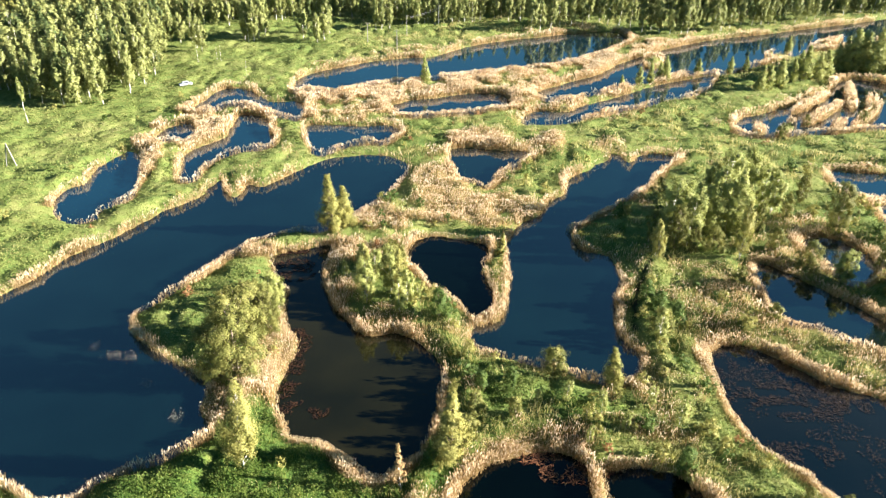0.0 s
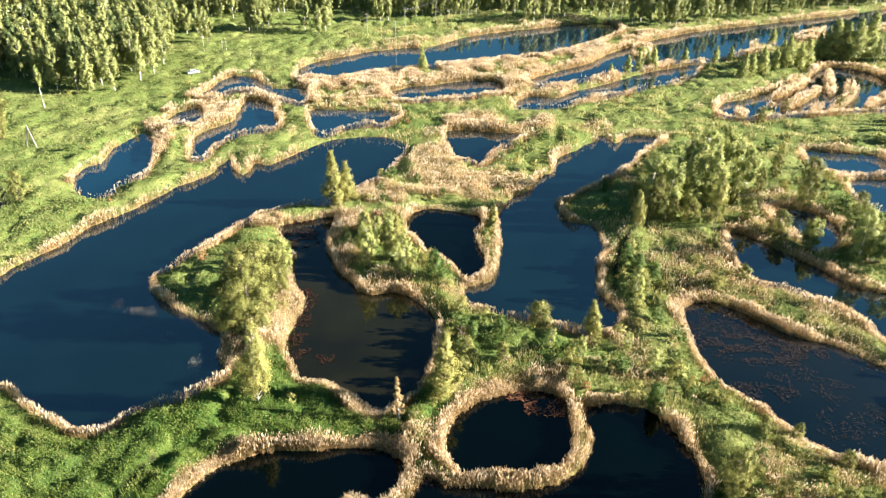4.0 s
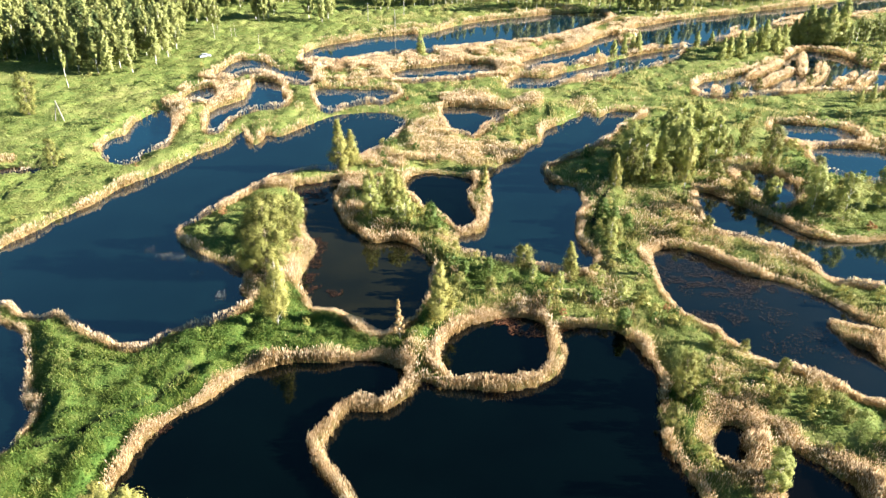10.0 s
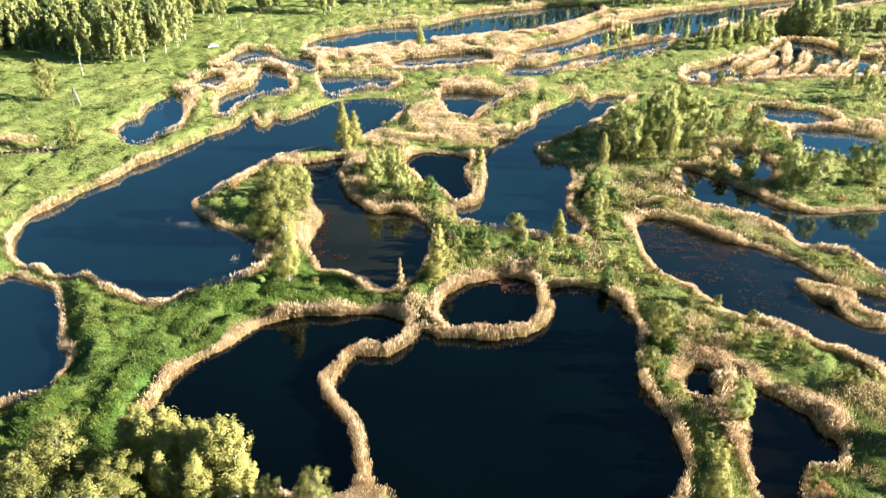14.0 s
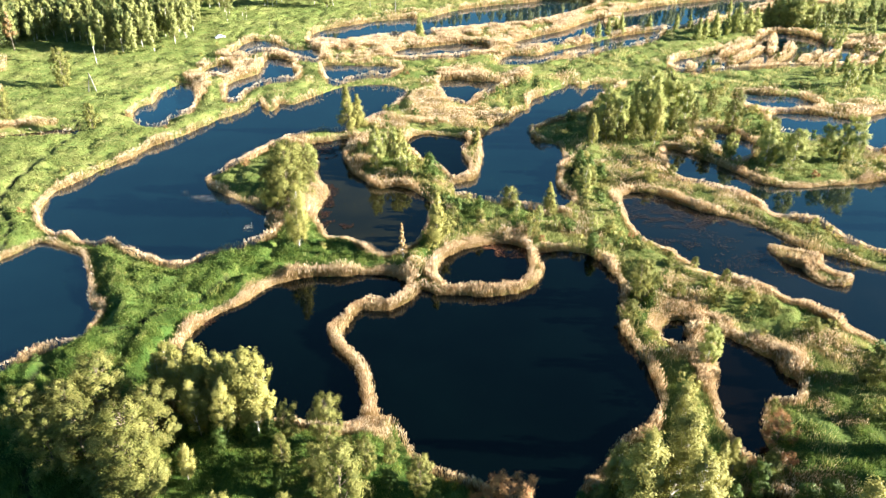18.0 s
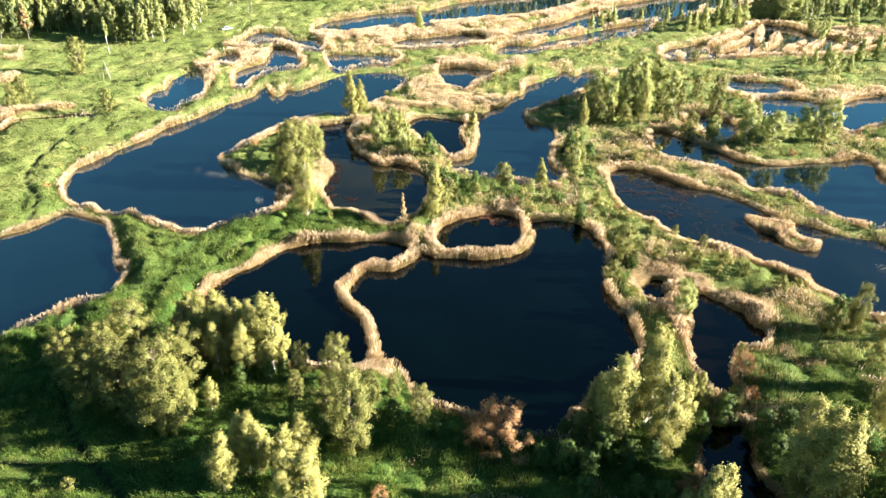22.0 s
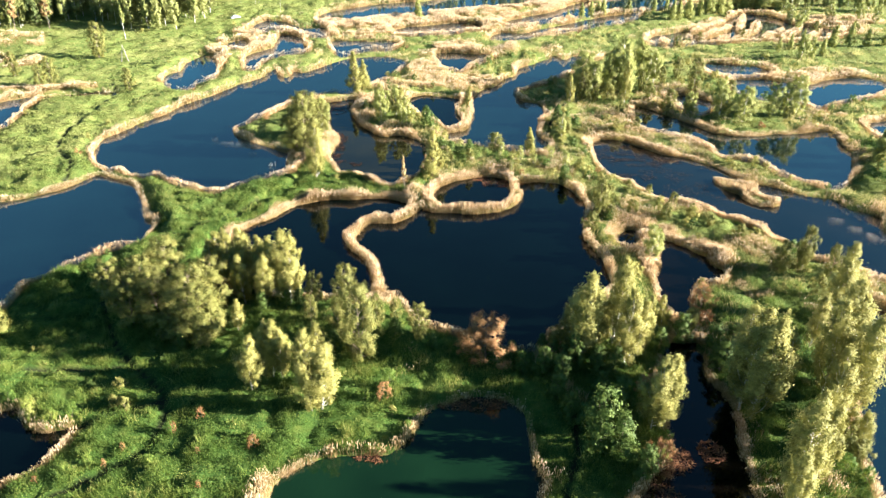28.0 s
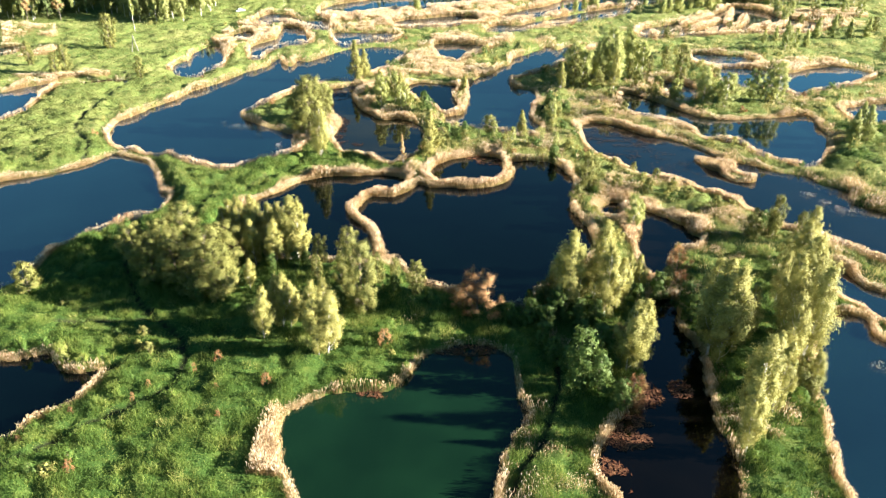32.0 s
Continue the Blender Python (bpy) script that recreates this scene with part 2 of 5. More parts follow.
def outline_distance(poly, margin):
    lo, hi = poly.min(0) - margin, poly.max(0) + margin
    i0, i1 = np.clip(np.searchsorted(gx, (lo[0], hi[0])), 0, len(gx))
    j0, j1 = np.clip(np.searchsorted(gy, (lo[1], hi[1])), 0, len(gy))
    x, y = gx[i0:i1, None], gy[None, j0:j1]
    best = np.full((i1 - i0, j1 - j0), 1e9)
    for a, b in zip(poly, np.roll(poly, -1, 0)):
        d = b - a
        u = np.clip(((x - a[0]) * d[0] + (y - a[1]) * d[1]) / (d @ d + 1e-9), 0, 1)
        best = np.minimum(best, (x - a[0] - u * d[0]) ** 2 + (y - a[1] - u * d[1]) ** 2)
    best = np.sqrt(best)
    best[inside(poly, x, y)] *= -1
    return (slice(i0, i1), slice(j0, j1)), best


def pond(name, kind, pts):
    poly = closed_spline(pts, 5)
    win, d = outline_distance(poly, 9)
    nearer = d < SHORE[win]
    SHORE[win] = np.where(nearer, d, SHORE[win])
    NEAREST[win] = np.where(nearer, len(PONDS), NEAREST[win])
    PONDS.append((name, kind, poly))


def islet(name, pts):
    poly = closed_spline(pts, 4)
    win, d = outline_distance(poly, 2)
    SHORE[win] = np.maximum(SHORE[win], -d)


def reed_wall(name, half, pts):
    """A narrow bank of reeds through the water."""
    line = np.array(pts)
    lo, hi = line.min(0) - 3, line.max(0) + 3
    i0, i1 = np.searchsorted(gx, (lo[0], hi[0]))
    j0, j1 = np.searchsorted(gy, (lo[1], hi[1]))
    x, y = gx[i0:i1, None], gy[None, j0:j1]
    best = np.full((i1 - i0, j1 - j0), 99.0)
    for a, b in zip(line[:-1], line[1:]):
        d = b - a
        u = np.clip(((x - a[0]) * d[0] + (y - a[1]) * d[1]) / (d @ d), 0, 1)
        best = np.minimum(best, np.hypot(x - a[0] - u * d[0], y - a[1] - u * d[1]))
    WALL[i0:i1, j0:j1] |= best < 1.6
    SHORE[i0:i1, j0:j1] = np.maximum(SHORE[i0:i1, j0:j1], half * (0.55 + 0.5 * soft_noise(x, y, 3, 2)) - best)


def region(name, pts):
    REGIONS[name] = np.array(pts)


def footpath(name, pts):
    PATHS.append(np.array(pts, float))


pond("west_lake", "blue", [(-7.6, 154.0), (-12.7, 160.6), (-19.3, 161.0), (-26.4, 158.3), (-32.5, 150.4), (-37.7, 143.1), (-41.3, 143.8), (-41.8, 137.4), (-45.0, 141.2), (-47.3, 146.6), (-48.3, 142.6), (-49.5, 137.1), (-53.6, 131.7), (-59.2, 120.4), (-64.4, 113.0), (-67.2, 105.0), (-70.8, 98.5), (-73.7, 91.5), (-75.8, 86.7), (-74.9, 79.1), (-71.5, 72.1), (-67.5, 68.9), (-65.6, 69.0), (-62.4, 66.7), (-59.1, 65.2), (-55.9, 66.1), (-52.2, 63.0), (-46.6, 59.4), (-43.0, 57.7), (-40.0, 58.6), (-38.1, 61.9), (-34.4, 63.6), (-31.3, 65.9), (-28.2, 69.6), (-30.8, 74.7), (-30.8, 78.7), (-33.8, 81.0), (-37.1, 83.7), (-40.8, 86.7), (-44.3, 89.1), (-46.8, 93.7), (-46.6, 95.0), (-45.1, 97.5), (-41.8, 103.1), (-37.9, 110.2), (-33.8, 118.5), (-27.8, 122.9), (-22.9, 122.7), (-19.1, 126.4), (-15.3, 132.5), (-11.2, 139.2)])
pond("inner_pond", "olive", [(-29.8, 113.1), (-24.6, 116.2), (-20.0, 117.5), (-19.9, 109.7), (-19.7, 104.9), (-17.0, 98.6), (-13.4, 92.8), (-11.2, 90.6), (-6.9, 91.4), (-3.7, 89.7), (-0.6, 85.2), (0.5, 81.7), (-0.7, 72.0), (-3.3, 65.8), (-5.8, 62.8), (-9.1, 63.4), (-11.3, 66.0), (-14.5, 68.0), (-18.6, 69.3), (-21.4, 75.0), (-21.6, 80.2), (-20.8, 87.7), (-22.5, 90.3), (-24.2, 96.1), (-24.8, 102.2), (-26.1, 103.7)])
pond("leaf_pond", "dark", [(-5.3, 119.2), (-2.6, 121.6), (1.7, 121.3), (5.9, 119.6), (8.5, 117.4), (7.5, 112.0), (6.5, 109.7), (7.3, 106.2), (8.1, 102.7), (8.1, 97.4), (5.2, 93.3), (3.4, 96.9), (1.9, 99.8), (-0.1, 101.9), (-2.4, 104.7), (-4.5, 108.9), (-6.2, 114.7)])
pond("east_channel", "blue", [(39.0, 163.6), (42.7, 162.0), (49.0, 164.0), (53.6, 162.0), (48.7, 154.2), (45.8, 149.9), (42.8, 144.8), (38.8, 140.0), (35.9, 137.2), (32.3, 133.1), (27.8, 129.1), (24.7, 126.0), (23.7, 125.2), (23.7, 121.4), (25.0, 117.4), (27.7, 116.1), (29.6, 114.3), (29.6, 106.7), (27.8, 100.9), (26.7, 96.6), (26.3, 92.2), (27.0, 89.4), (28.3, 85.8), (25.4, 80.3), (21.9, 80.3), (18.9, 81.5), (14.9, 83.2), (9.6, 85.3), (5.2, 87.3), (4.4, 91.9), (5.6, 94.4), (9.2, 95.5), (10.5, 102.6), (10.8, 111.2), (11.5, 120.0), (14.9, 127.2), (18.2, 130.6), (21.3, 137.9), (24.9, 141.5), (26.1, 147.6), (31.8, 154.3), (37.1, 160.0)])
pond("heart_pond", "blue", [(1.1, 164.4), (5.8, 166.6), (12.4, 165.1), (19.8, 163.7), (17.1, 155.8), (13.7, 152.5), (10.7, 148.3), (8.7, 142.7), (6.8, 145.9), (3.8, 147.5), (1.8, 154.1)])
pond("crescent_pond", "pale", [(-72.8, 161.1), (-69.4, 159.4), (-65.8, 151.0), (-63.3, 142.1), (-61.9, 136.2), (-63.5, 133.6), (-64.7, 132.4), (-66.2, 129.9), (-65.6, 126.8), (-68.9, 124.8), (-73.4, 127.3), (-77.3, 134.1), (-77.4, 137.7), (-76.9, 140.6), (-74.7, 143.4), (-75.3, 147.7), (-75.7, 151.8), (-74.2, 155.8)])
pond("strip_pond", "pale", [(-56.0, 145.1), (-57.9, 153.0), (-59.0, 159.6), (-56.3, 165.9), (-53.0, 170.8), (-53.2, 178.6), (-53.2, 186.9), (-48.7, 187.2), (-45.0, 184.1), (-42.6, 175.5), (-39.7, 168.6), (-41.4, 163.2), (-44.9, 162.5), (-47.6, 161.3), (-50.3, 156.9), (-52.2, 151.2), (-52.6, 144.3)])
pond("sliver_pond", "pale", [(-69.4, 168.8), (-68.3, 177.3), (-63.7, 180.5), (-60.0, 170.6), (-63.4, 167.0)])
pond("upper_pond", "pale", [(-34.7, 178.6), (-28.9, 180.8), (-21.0, 180.3), (-14.1, 181.3), (-10.6, 175.2), (-14.7, 166.8), (-17.8, 168.0), (-22.8, 165.4), (-27.7, 160.1), (-30.8, 163.2)])
pond("north_west_pond", "pale", [(-66.4, 187.9), (-65.7, 198.8), (-63.1, 210.0), (-55.7, 208.8), (-51.2, 203.2), (-47.1, 198.5), (-41.0, 199.7), (-37.3, 195.3), (-36.9, 184.5), (-40.2, 184.0), (-46.3, 188.5), (-51.2, 192.7), (-57.3, 193.3), (-61.2, 189.0)])
pond("long_pond", "pale", [(-43.0, 206.0), (-44.0, 220.3), (-38.3, 229.2), (-32.7, 234.0), (-23.6, 241.1), (-12.5, 246.6), (-4.1, 248.4), (9.2, 263.4), (23.3, 272.4), (38.1, 279.3), (53.6, 286.4), (64.2, 286.9), (65.3, 270.8), (52.6, 254.3), (40.2, 241.0), (26.9, 233.4), (14.4, 228.3), (-3.3, 220.6), (-16.6, 216.4), (-27.0, 209.8), (-32.3, 205.6), (-39.3, 209.0)])
pond("mid_pond", "pale", [(-15.6, 194.7), (-9.5, 201.6), (-3.2, 203.9), (5.5, 208.0), (15.8, 208.3), (17.8, 196.9), (10.5, 192.1), (3.3, 188.9), (-4.0, 187.2), (-9.8, 187.5)])
pond("far_river", "pale", [(25.8, 209.7), (34.3, 218.5), (46.5, 229.1), (54.6, 240.4), (64.0, 250.6), (79.8, 265.1), (97.1, 276.7), (119.1, 286.7), (141.1, 297.3), (166.6, 309.8), (190.8, 323.0), (222.8, 336.5), (210.0, 308.0), (171.1, 285.7), (139.5, 267.5), (119.9, 256.2), (103.7, 244.5), (88.3, 232.1), (78.8, 230.2), (69.6, 228.0), (61.2, 221.6), (53.5, 217.1), (43.9, 209.4), (34.9, 203.1), (28.1, 201.2)])
pond("reed_channel", "pale", [(19.6, 183.5), (23.8, 193.5), (33.3, 193.9), (37.0, 198.7), (44.3, 203.5), (52.1, 210.0), (60.5, 217.5), (71.6, 224.4), (83.1, 229.7), (77.7, 216.7), (68.3, 207.4), (62.1, 205.0), (53.9, 197.6), (45.6, 192.8), (37.6, 187.8), (31.0, 183.8)])
pond("bar_pond", "pale", [(72.8, 180.4), (76.4, 175.3), (87.8, 177.5), (101.4, 180.6), (115.1, 183.0), (121.9, 181.9), (134.3, 185.0), (145.6, 190.9), (153.4, 198.5), (144.1, 205.9), (136.2, 210.4), (132.7, 223.9), (122.3, 227.1), (112.6, 216.2), (103.7, 209.3), (92.7, 199.5), (83.2, 193.2), (77.7, 190.2)])
pond("sky_pond", "pale", [(84.2, 154.5), (91.7, 154.5), (101.2, 152.4), (102.5, 142.4), (91.6, 140.2), (84.0, 141.5)])
pond("cloud_pond", "pale", [(88.0, 138.0), (99.2, 138.4), (108.2, 134.4), (118.5, 140.1), (129.4, 141.7), (133.9, 132.8), (119.6, 121.3), (111.0, 117.3), (102.3, 112.2), (100.2, 115.4), (90.0, 120.6), (85.1, 126.6)])
pond("notch_pond", "pale", [(65.3, 121.4), (70.8, 123.7), (75.8, 117.4), (73.6, 110.3), (68.1, 105.8), (65.4, 112.6)])
pond("bay_lake", "blue", [(54.0, 112.6), (58.4, 110.8), (63.8, 102.8), (66.7, 98.3), (70.2, 93.7), (76.5, 92.7), (88.0, 94.2), (98.0, 96.1), (97.1, 88.6), (95.7, 79.2), (88.3, 65.5), (82.9, 61.5), (79.0, 65.2), (75.0, 68.8), (73.1, 75.6), (67.6, 78.0), (64.2, 85.2), (61.4, 89.0), (56.6, 93.0), (51.5, 96.9)])
pond("side_pond", "pale", [(109.2, 100.7), (116.7, 104.2), (127.4, 105.6), (120.5, 91.5), (114.5, 89.4), (107.8, 90.4)])
pond("mat_lake", "peat", [(38.7, 87.6), (43.7, 89.4), (48.7, 85.1), (54.0, 79.9), (58.9, 77.4), (63.0, 72.4), (66.6, 66.8), (70.6, 63.7), (75.7, 59.5), (80.8, 57.5), (83.0, 53.1), (86.5, 49.7), (85.2, 44.0), (89.5, 40.3), (96.4, 36.2), (95.3, 25.6), (84.0, 17.3), (78.7, 20.9), (76.2, 24.3), (72.7, 28.6), (67.6, 33.2), (64.8, 39.0), (60.3, 45.6), (53.8, 51.9), (47.0, 56.8), (42.6, 63.5), (37.9, 70.8), (37.2, 79.2)])
pond("reed_wall_west", "dark", [(-3.7, 54.5), (-8.2, 56.3), (-15.3, 55.9), (-21.2, 55.1), (-25.6, 52.1), (-28.3, 48.0), (-31.1, 45.3), (-33.7, 41.4), (-34.7, 36.5), (-35.2, 29.8), (-30.3, 23.1), (-23.1, 21.0), (-17.2, 20.1), (-12.4, 19.8), (-8.9, 20.3), (-7.5, 24.1), (-8.8, 30.2), (-11.2, 35.3), (-13.5, 38.8), (-13.9, 40.6), (-12.6, 42.8), (-11.6, 44.7), (-9.6, 46.2), (-6.6, 46.2), (-4.7, 47.6), (-3.1, 51.4)])
pond("central_lake", "dark", [(-9.6, 46.4), (-7.7, 45.6), (-5.9, 46.2), (-3.4, 49.3), (-1.3, 52.6), (1.3, 51.0), (4.0, 50.8), (8.5, 50.5), (13.5, 50.9), (16.8, 53.1), (18.6, 57.0), (18.6, 61.8), (19.5, 64.2), (24.3, 64.9), (28.3, 63.2), (30.1, 60.1), (31.3, 54.9), (31.0, 49.8), (29.4, 44.8), (28.9, 40.4), (30.0, 37.5), (30.7, 33.4), (31.0, 29.5), (31.1, 25.8), (29.4, 21.9), (26.2, 18.0), (23.2, 16.6), (21.3, 13.6), (18.9, 10.8), (17.0, 7.5), (13.5, 6.8), (11.0, 8.2), (8.5, 9.5), (4.7, 11.2), (1.4, 12.1), (-0.8, 14.0), (-2.3, 17.0), (-3.8, 20.3), (-6.1, 22.0), (-7.2, 24.3), (-7.5, 28.7), (-8.7, 32.6), (-10.0, 34.1), (-12.1, 37.0), (-12.8, 42.4), (-11.5, 45.3)])
pond("loop_pond", "dark", [(0.9, 56.5), (2.3, 61.3), (5.1, 64.7), (8.9, 66.5), (13.6, 67.1), (17.3, 65.3), (17.7, 61.3), (16.7, 55.7), (14.6, 52.9), (11.5, 51.8), (7.4, 51.5), (3.1, 51.9)])
pond("back_pool", "brown", [(34.4, 40.5), (36.2, 42.8), (38.1, 43.6), (39.3, 42.1), (38.2, 39.9), (38.6, 38.1), (36.6, 36.7), (35.3, 37.4), (34.3, 38.0)])
pond("back_pond", "brown", [(42.5, 40.5), (45.3, 38.4), (48.1, 35.1), (49.5, 31.0), (50.6, 28.3), (48.5, 25.4), (45.0, 24.3), (42.9, 22.0), (41.8, 18.4), (41.6, 13.6), (38.3, 14.4), (37.6, 18.4), (37.2, 22.2), (37.7, 26.0), (39.8, 30.2), (40.7, 35.0)])
pond("far_west_lake", "blue", [(-86.5, 51.7), (-81.9, 53.8), (-76.9, 56.7), (-72.2, 61.0), (-69.2, 66.6), (-63.8, 64.4), (-59.6, 62.2), (-55.8, 56.1), (-52.5, 48.3), (-49.8, 44.9), (-49.9, 38.9), (-53.0, 35.2), (-57.6, 30.4), (-62.0, 24.7), (-63.0, 22.5), (-63.7, 14.6), (-65.3, 11.6), (-69.3, 8.4), (-78.9, 13.8), (-92.2, 32.0), (-94.6, 45.4)])
pond("green_pond", "green", [(-15.7, -17.8), (-13.5, -15.2), (-9.2, -13.2), (-5.1, -13.2), (-2.4, -12.5), (-0.0, -8.1), (2.2, -4.9), (5.9, -3.0), (9.9, -3.0), (12.9, -4.4), (13.9, -8.9), (14.0, -13.7), (14.7, -17.5), (13.2, -21.0), (11.5, -23.7), (10.5, -27.6), (9.9, -31.1), (9.1, -36.9), (6.1, -40.3), (0.4, -40.8), (-5.3, -39.4), (-9.9, -36.1), (-11.5, -31.8), (-14.0, -27.1), (-15.2, -24.3), (-16.3, -20.7)])
pond("near_west_pond", "dark", [(-56.3, -7.2), (-53.0, -6.7), (-50.1, -5.4), (-48.2, -8.4), (-45.2, -9.5), (-41.5, -9.3), (-42.3, -14.2), (-44.1, -16.9), (-46.1, -18.8), (-47.5, -21.5), (-48.2, -22.2), (-52.4, -23.7), (-60.3, -14.5), (-61.4, -8.4)])
pond("dark_channel", "brown", [(34.5, 7.8), (40.4, 8.7), (39.0, 1.2), (40.2, -4.3), (38.7, -12.8), (38.0, -20.0), (38.5, -23.9), (37.1, -30.8), (34.3, -39.3), (26.6, -41.2), (23.3, -35.7), (23.0, -30.9), (21.6, -25.9), (23.8, -20.6), (27.0, -17.0), (30.4, -12.6), (30.6, -9.3), (31.3, -4.4)])
pond("near_east_lake", "blue", [(61.9, 6.7), (64.3, 5.8), (67.9, 4.2), (67.1, -0.0), (67.7, -2.1), (71.5, -6.1), (68.1, -19.7), (58.8, -32.7), (51.8, -39.8), (47.7, -36.5), (48.6, -31.4), (49.0, -28.1), (50.2, -23.7), (51.3, -19.1), (52.4, -14.5), (55.8, -5.8)])
pond("east_ditch", "blue", [(67.0, 19.7), (66.7, 14.2), (67.0, 9.4), (68.9, 5.9), (69.7, 3.4), (73.3, 1.3), (79.1, 7.3), (74.6, 11.4), (71.8, 13.5), (71.0, 18.4)])
pond("north_meadow_pond", "pale", [(-116.5, 109.2), (-112.6, 113.7), (-108.1, 117.2), (-103.8, 118.4), (-103.8, 109.0), (-102.8, 102.4), (-102.2, 95.0), (-104.6, 88.0), (-110.1, 79.7), (-128.5, 104.0)])
# black water drawn here for the shadow over the ditch's mostly green banks
pond("meadow_ditch", "dark", [(-105.0, 117.6), (-97.0, 120.2), (-90.7, 122.6), (-85.2, 121.2), (-88.7, 119.4), (-96.0, 117.8), (-104.0, 115.6)])
pond("tiny_pond", "pale", [(-150.7, 157.6), (-139.0, 157.0), (-133.3, 157.1), (-131.2, 154.6), (-131.9, 150.1), (-134.0, 146.6), (-146.0, 142.5)])
islet("reed_islet", [(42.2, 166.9), (43.8, 168.1), (44.9, 166.3), (44.0, 161.5), (41.7, 158.7), (41.0, 161.3)])
islet("river_islet", [(65.6, 248.3), (69.3, 252.1), (72.3, 248.7), (67.8, 238.7), (64.0, 237.8)])
islet("reed_bar_0", [(60.2, 66.6), (62.3, 60.1), (67.2, 60.8), (64.3, 65.1)])
islet("reed_bar_1", [(63.2, 60.3), (65.1, 54.2), (69.6, 54.7), (66.9, 58.5)])
islet("reed_bar_2", [(92.4, 193.5), (95.9, 198.8), (104.8, 207.5), (110.0, 211.1), (106.4, 205.9), (97.7, 197.0)])
islet("reed_bar_3", [(91.2, 183.6), (95.1, 189.4), (104.9, 199.1), (110.5, 203.2), (106.5, 197.5), (96.9, 187.6)])
islet("reed_bar_4", [(110.2, 197.1), (111.7, 203.7), (117.0, 216.0), (120.7, 221.7), (119.1, 215.1), (114.0, 202.8)])
islet("reed_bar_5", [(103.6, 182.7), (106.9, 188.3), (115.4, 197.9), (120.4, 202.0), (117.0, 196.4), (108.7, 186.7)])
islet("reed_bar_6", [(114.7, 185.7), (117.1, 189.9), (123.7, 196.5), (127.8, 199.1), (125.3, 195.0), (118.9, 188.2)])
islet("reed_bar_7", [(120.9, 184.6), (123.3, 189.5), (130.2, 197.5), (134.4, 200.9), (131.9, 196.1), (125.2, 187.9)])
islet("reed_bar_8", [(130.7, 187.6), (132.2, 190.8), (137.1, 195.2), (140.3, 196.6), (138.7, 193.5), (134.0, 188.9)])
islet("reed_bar_9", [(77.7, 177.9), (77.2, 179.5), (78.5, 181.5), (80.1, 181.9), (80.5, 180.3), (79.4, 178.3)])
islet("reed_bar_10", [(84.8, 179.4), (85.2, 182.2), (88.2, 186.3), (90.6, 187.8), (90.1, 185.1), (87.3, 180.8)])
islet("reed_bar_11", [(138.4, 187.9), (140.7, 192.1), (147.3, 198.8), (151.4, 201.4), (149.0, 197.2), (142.6, 190.4)])
islet("reed_bar_14", [(98.5, 182.5), (99.0, 184.8), (101.9, 187.6), (104.1, 188.2), (103.5, 186.0), (100.8, 183.0)])
islet("reed_bar_15", [(114.9, 195.7), (115.7, 200.2), (119.7, 208.1), (122.6, 211.6), (121.7, 207.1), (118.0, 199.1)])
islet("reed_bar_12", [(107.0, 253.3), (109.2, 247.6), (117.2, 255.8), (113.1, 257.4)])
islet("reed_bar_13", [(126.5, 264.8), (132.7, 265.2), (145.5, 279.7), (137.2, 275.6)])
reed_wall("snake_wall", 0.6, [(-1.2, 52.9), (-3.1, 48.9), (-5.9, 46.3), (-9.1, 47.6), (-11.0, 45.9), (-12.3, 42.3), (-13.4, 39.6), (-12.7, 36.8), (-11.0, 34.6), (-9.2, 32.4), (-8.2, 29.2), (-7.5, 26.1), (-6.6, 22.7)])
reed_wall("loop_wall", 0.6, [(-1.2, 52.9), (1.7, 51.0), (5.8, 50.7), (10.3, 50.6), (14.6, 51.7), (17.2, 55.0), (18.2, 60.2), (17.8, 64.3)])
reed_wall("heart_wall", 0.6, [(10.4, 116.2), (9.3, 111.2), (8.3, 106.5), (9.2, 102.1), (8.9, 97.2), (5.8, 94.0)])
region("north_strip", [(-43.7, 212.3), (-15.0, 223.4), (20.1, 238.4), (52.9, 260.9), (66.5, 274.6), (79.9, 267.2), (64.4, 251.1), (47.5, 230.2), (26.2, 210.2), (33.7, 205.3), (52.4, 219.7), (73.0, 234.0), (83.8, 234.5), (70.2, 223.4), (50.0, 207.6), (32.3, 195.4), (16.7, 190.1), (-6.8, 184.7), (-32.5, 181.5), (-38.2, 190.0)])
region("mid_field", [(-5.0, 151.8), (1.8, 156.8), (7.7, 146.2), (19.6, 134.2), (16.8, 128.7), (9.0, 123.8), (-4.8, 126.2), (-8.3, 115.2), (-13.0, 102.1), (-16.6, 95.6), (-20.3, 109.0), (-19.0, 121.2), (-14.8, 130.6)])
region("heart_bank", [(-0.9, 172.7), (10.2, 177.1), (29.7, 175.9), (28.5, 167.5), (19.0, 165.7), (1.8, 166.5)])
region("west_bank", [(-73.9, 166.1), (-71.2, 182.0), (-69.0, 193.3), (-63.1, 199.4), (-50.4, 198.0), (-41.4, 183.3), (-44.2, 183.2), (-55.3, 187.1), (-53.7, 172.6), (-59.2, 161.3), (-57.7, 148.4), (-63.3, 143.7), (-68.2, 157.6)])
region("islet_north", [(-43.5, 108.3), (-35.3, 114.4), (-31.0, 117.7), (-28.0, 114.6), (-34.7, 111.4), (-40.5, 105.5)])
region("islet_south", [(-32.2, 79.4), (-27.1, 83.6), (-22.7, 95.3), (-20.6, 88.2), (-21.2, 75.6), (-26.4, 69.9), (-29.6, 71.7)])
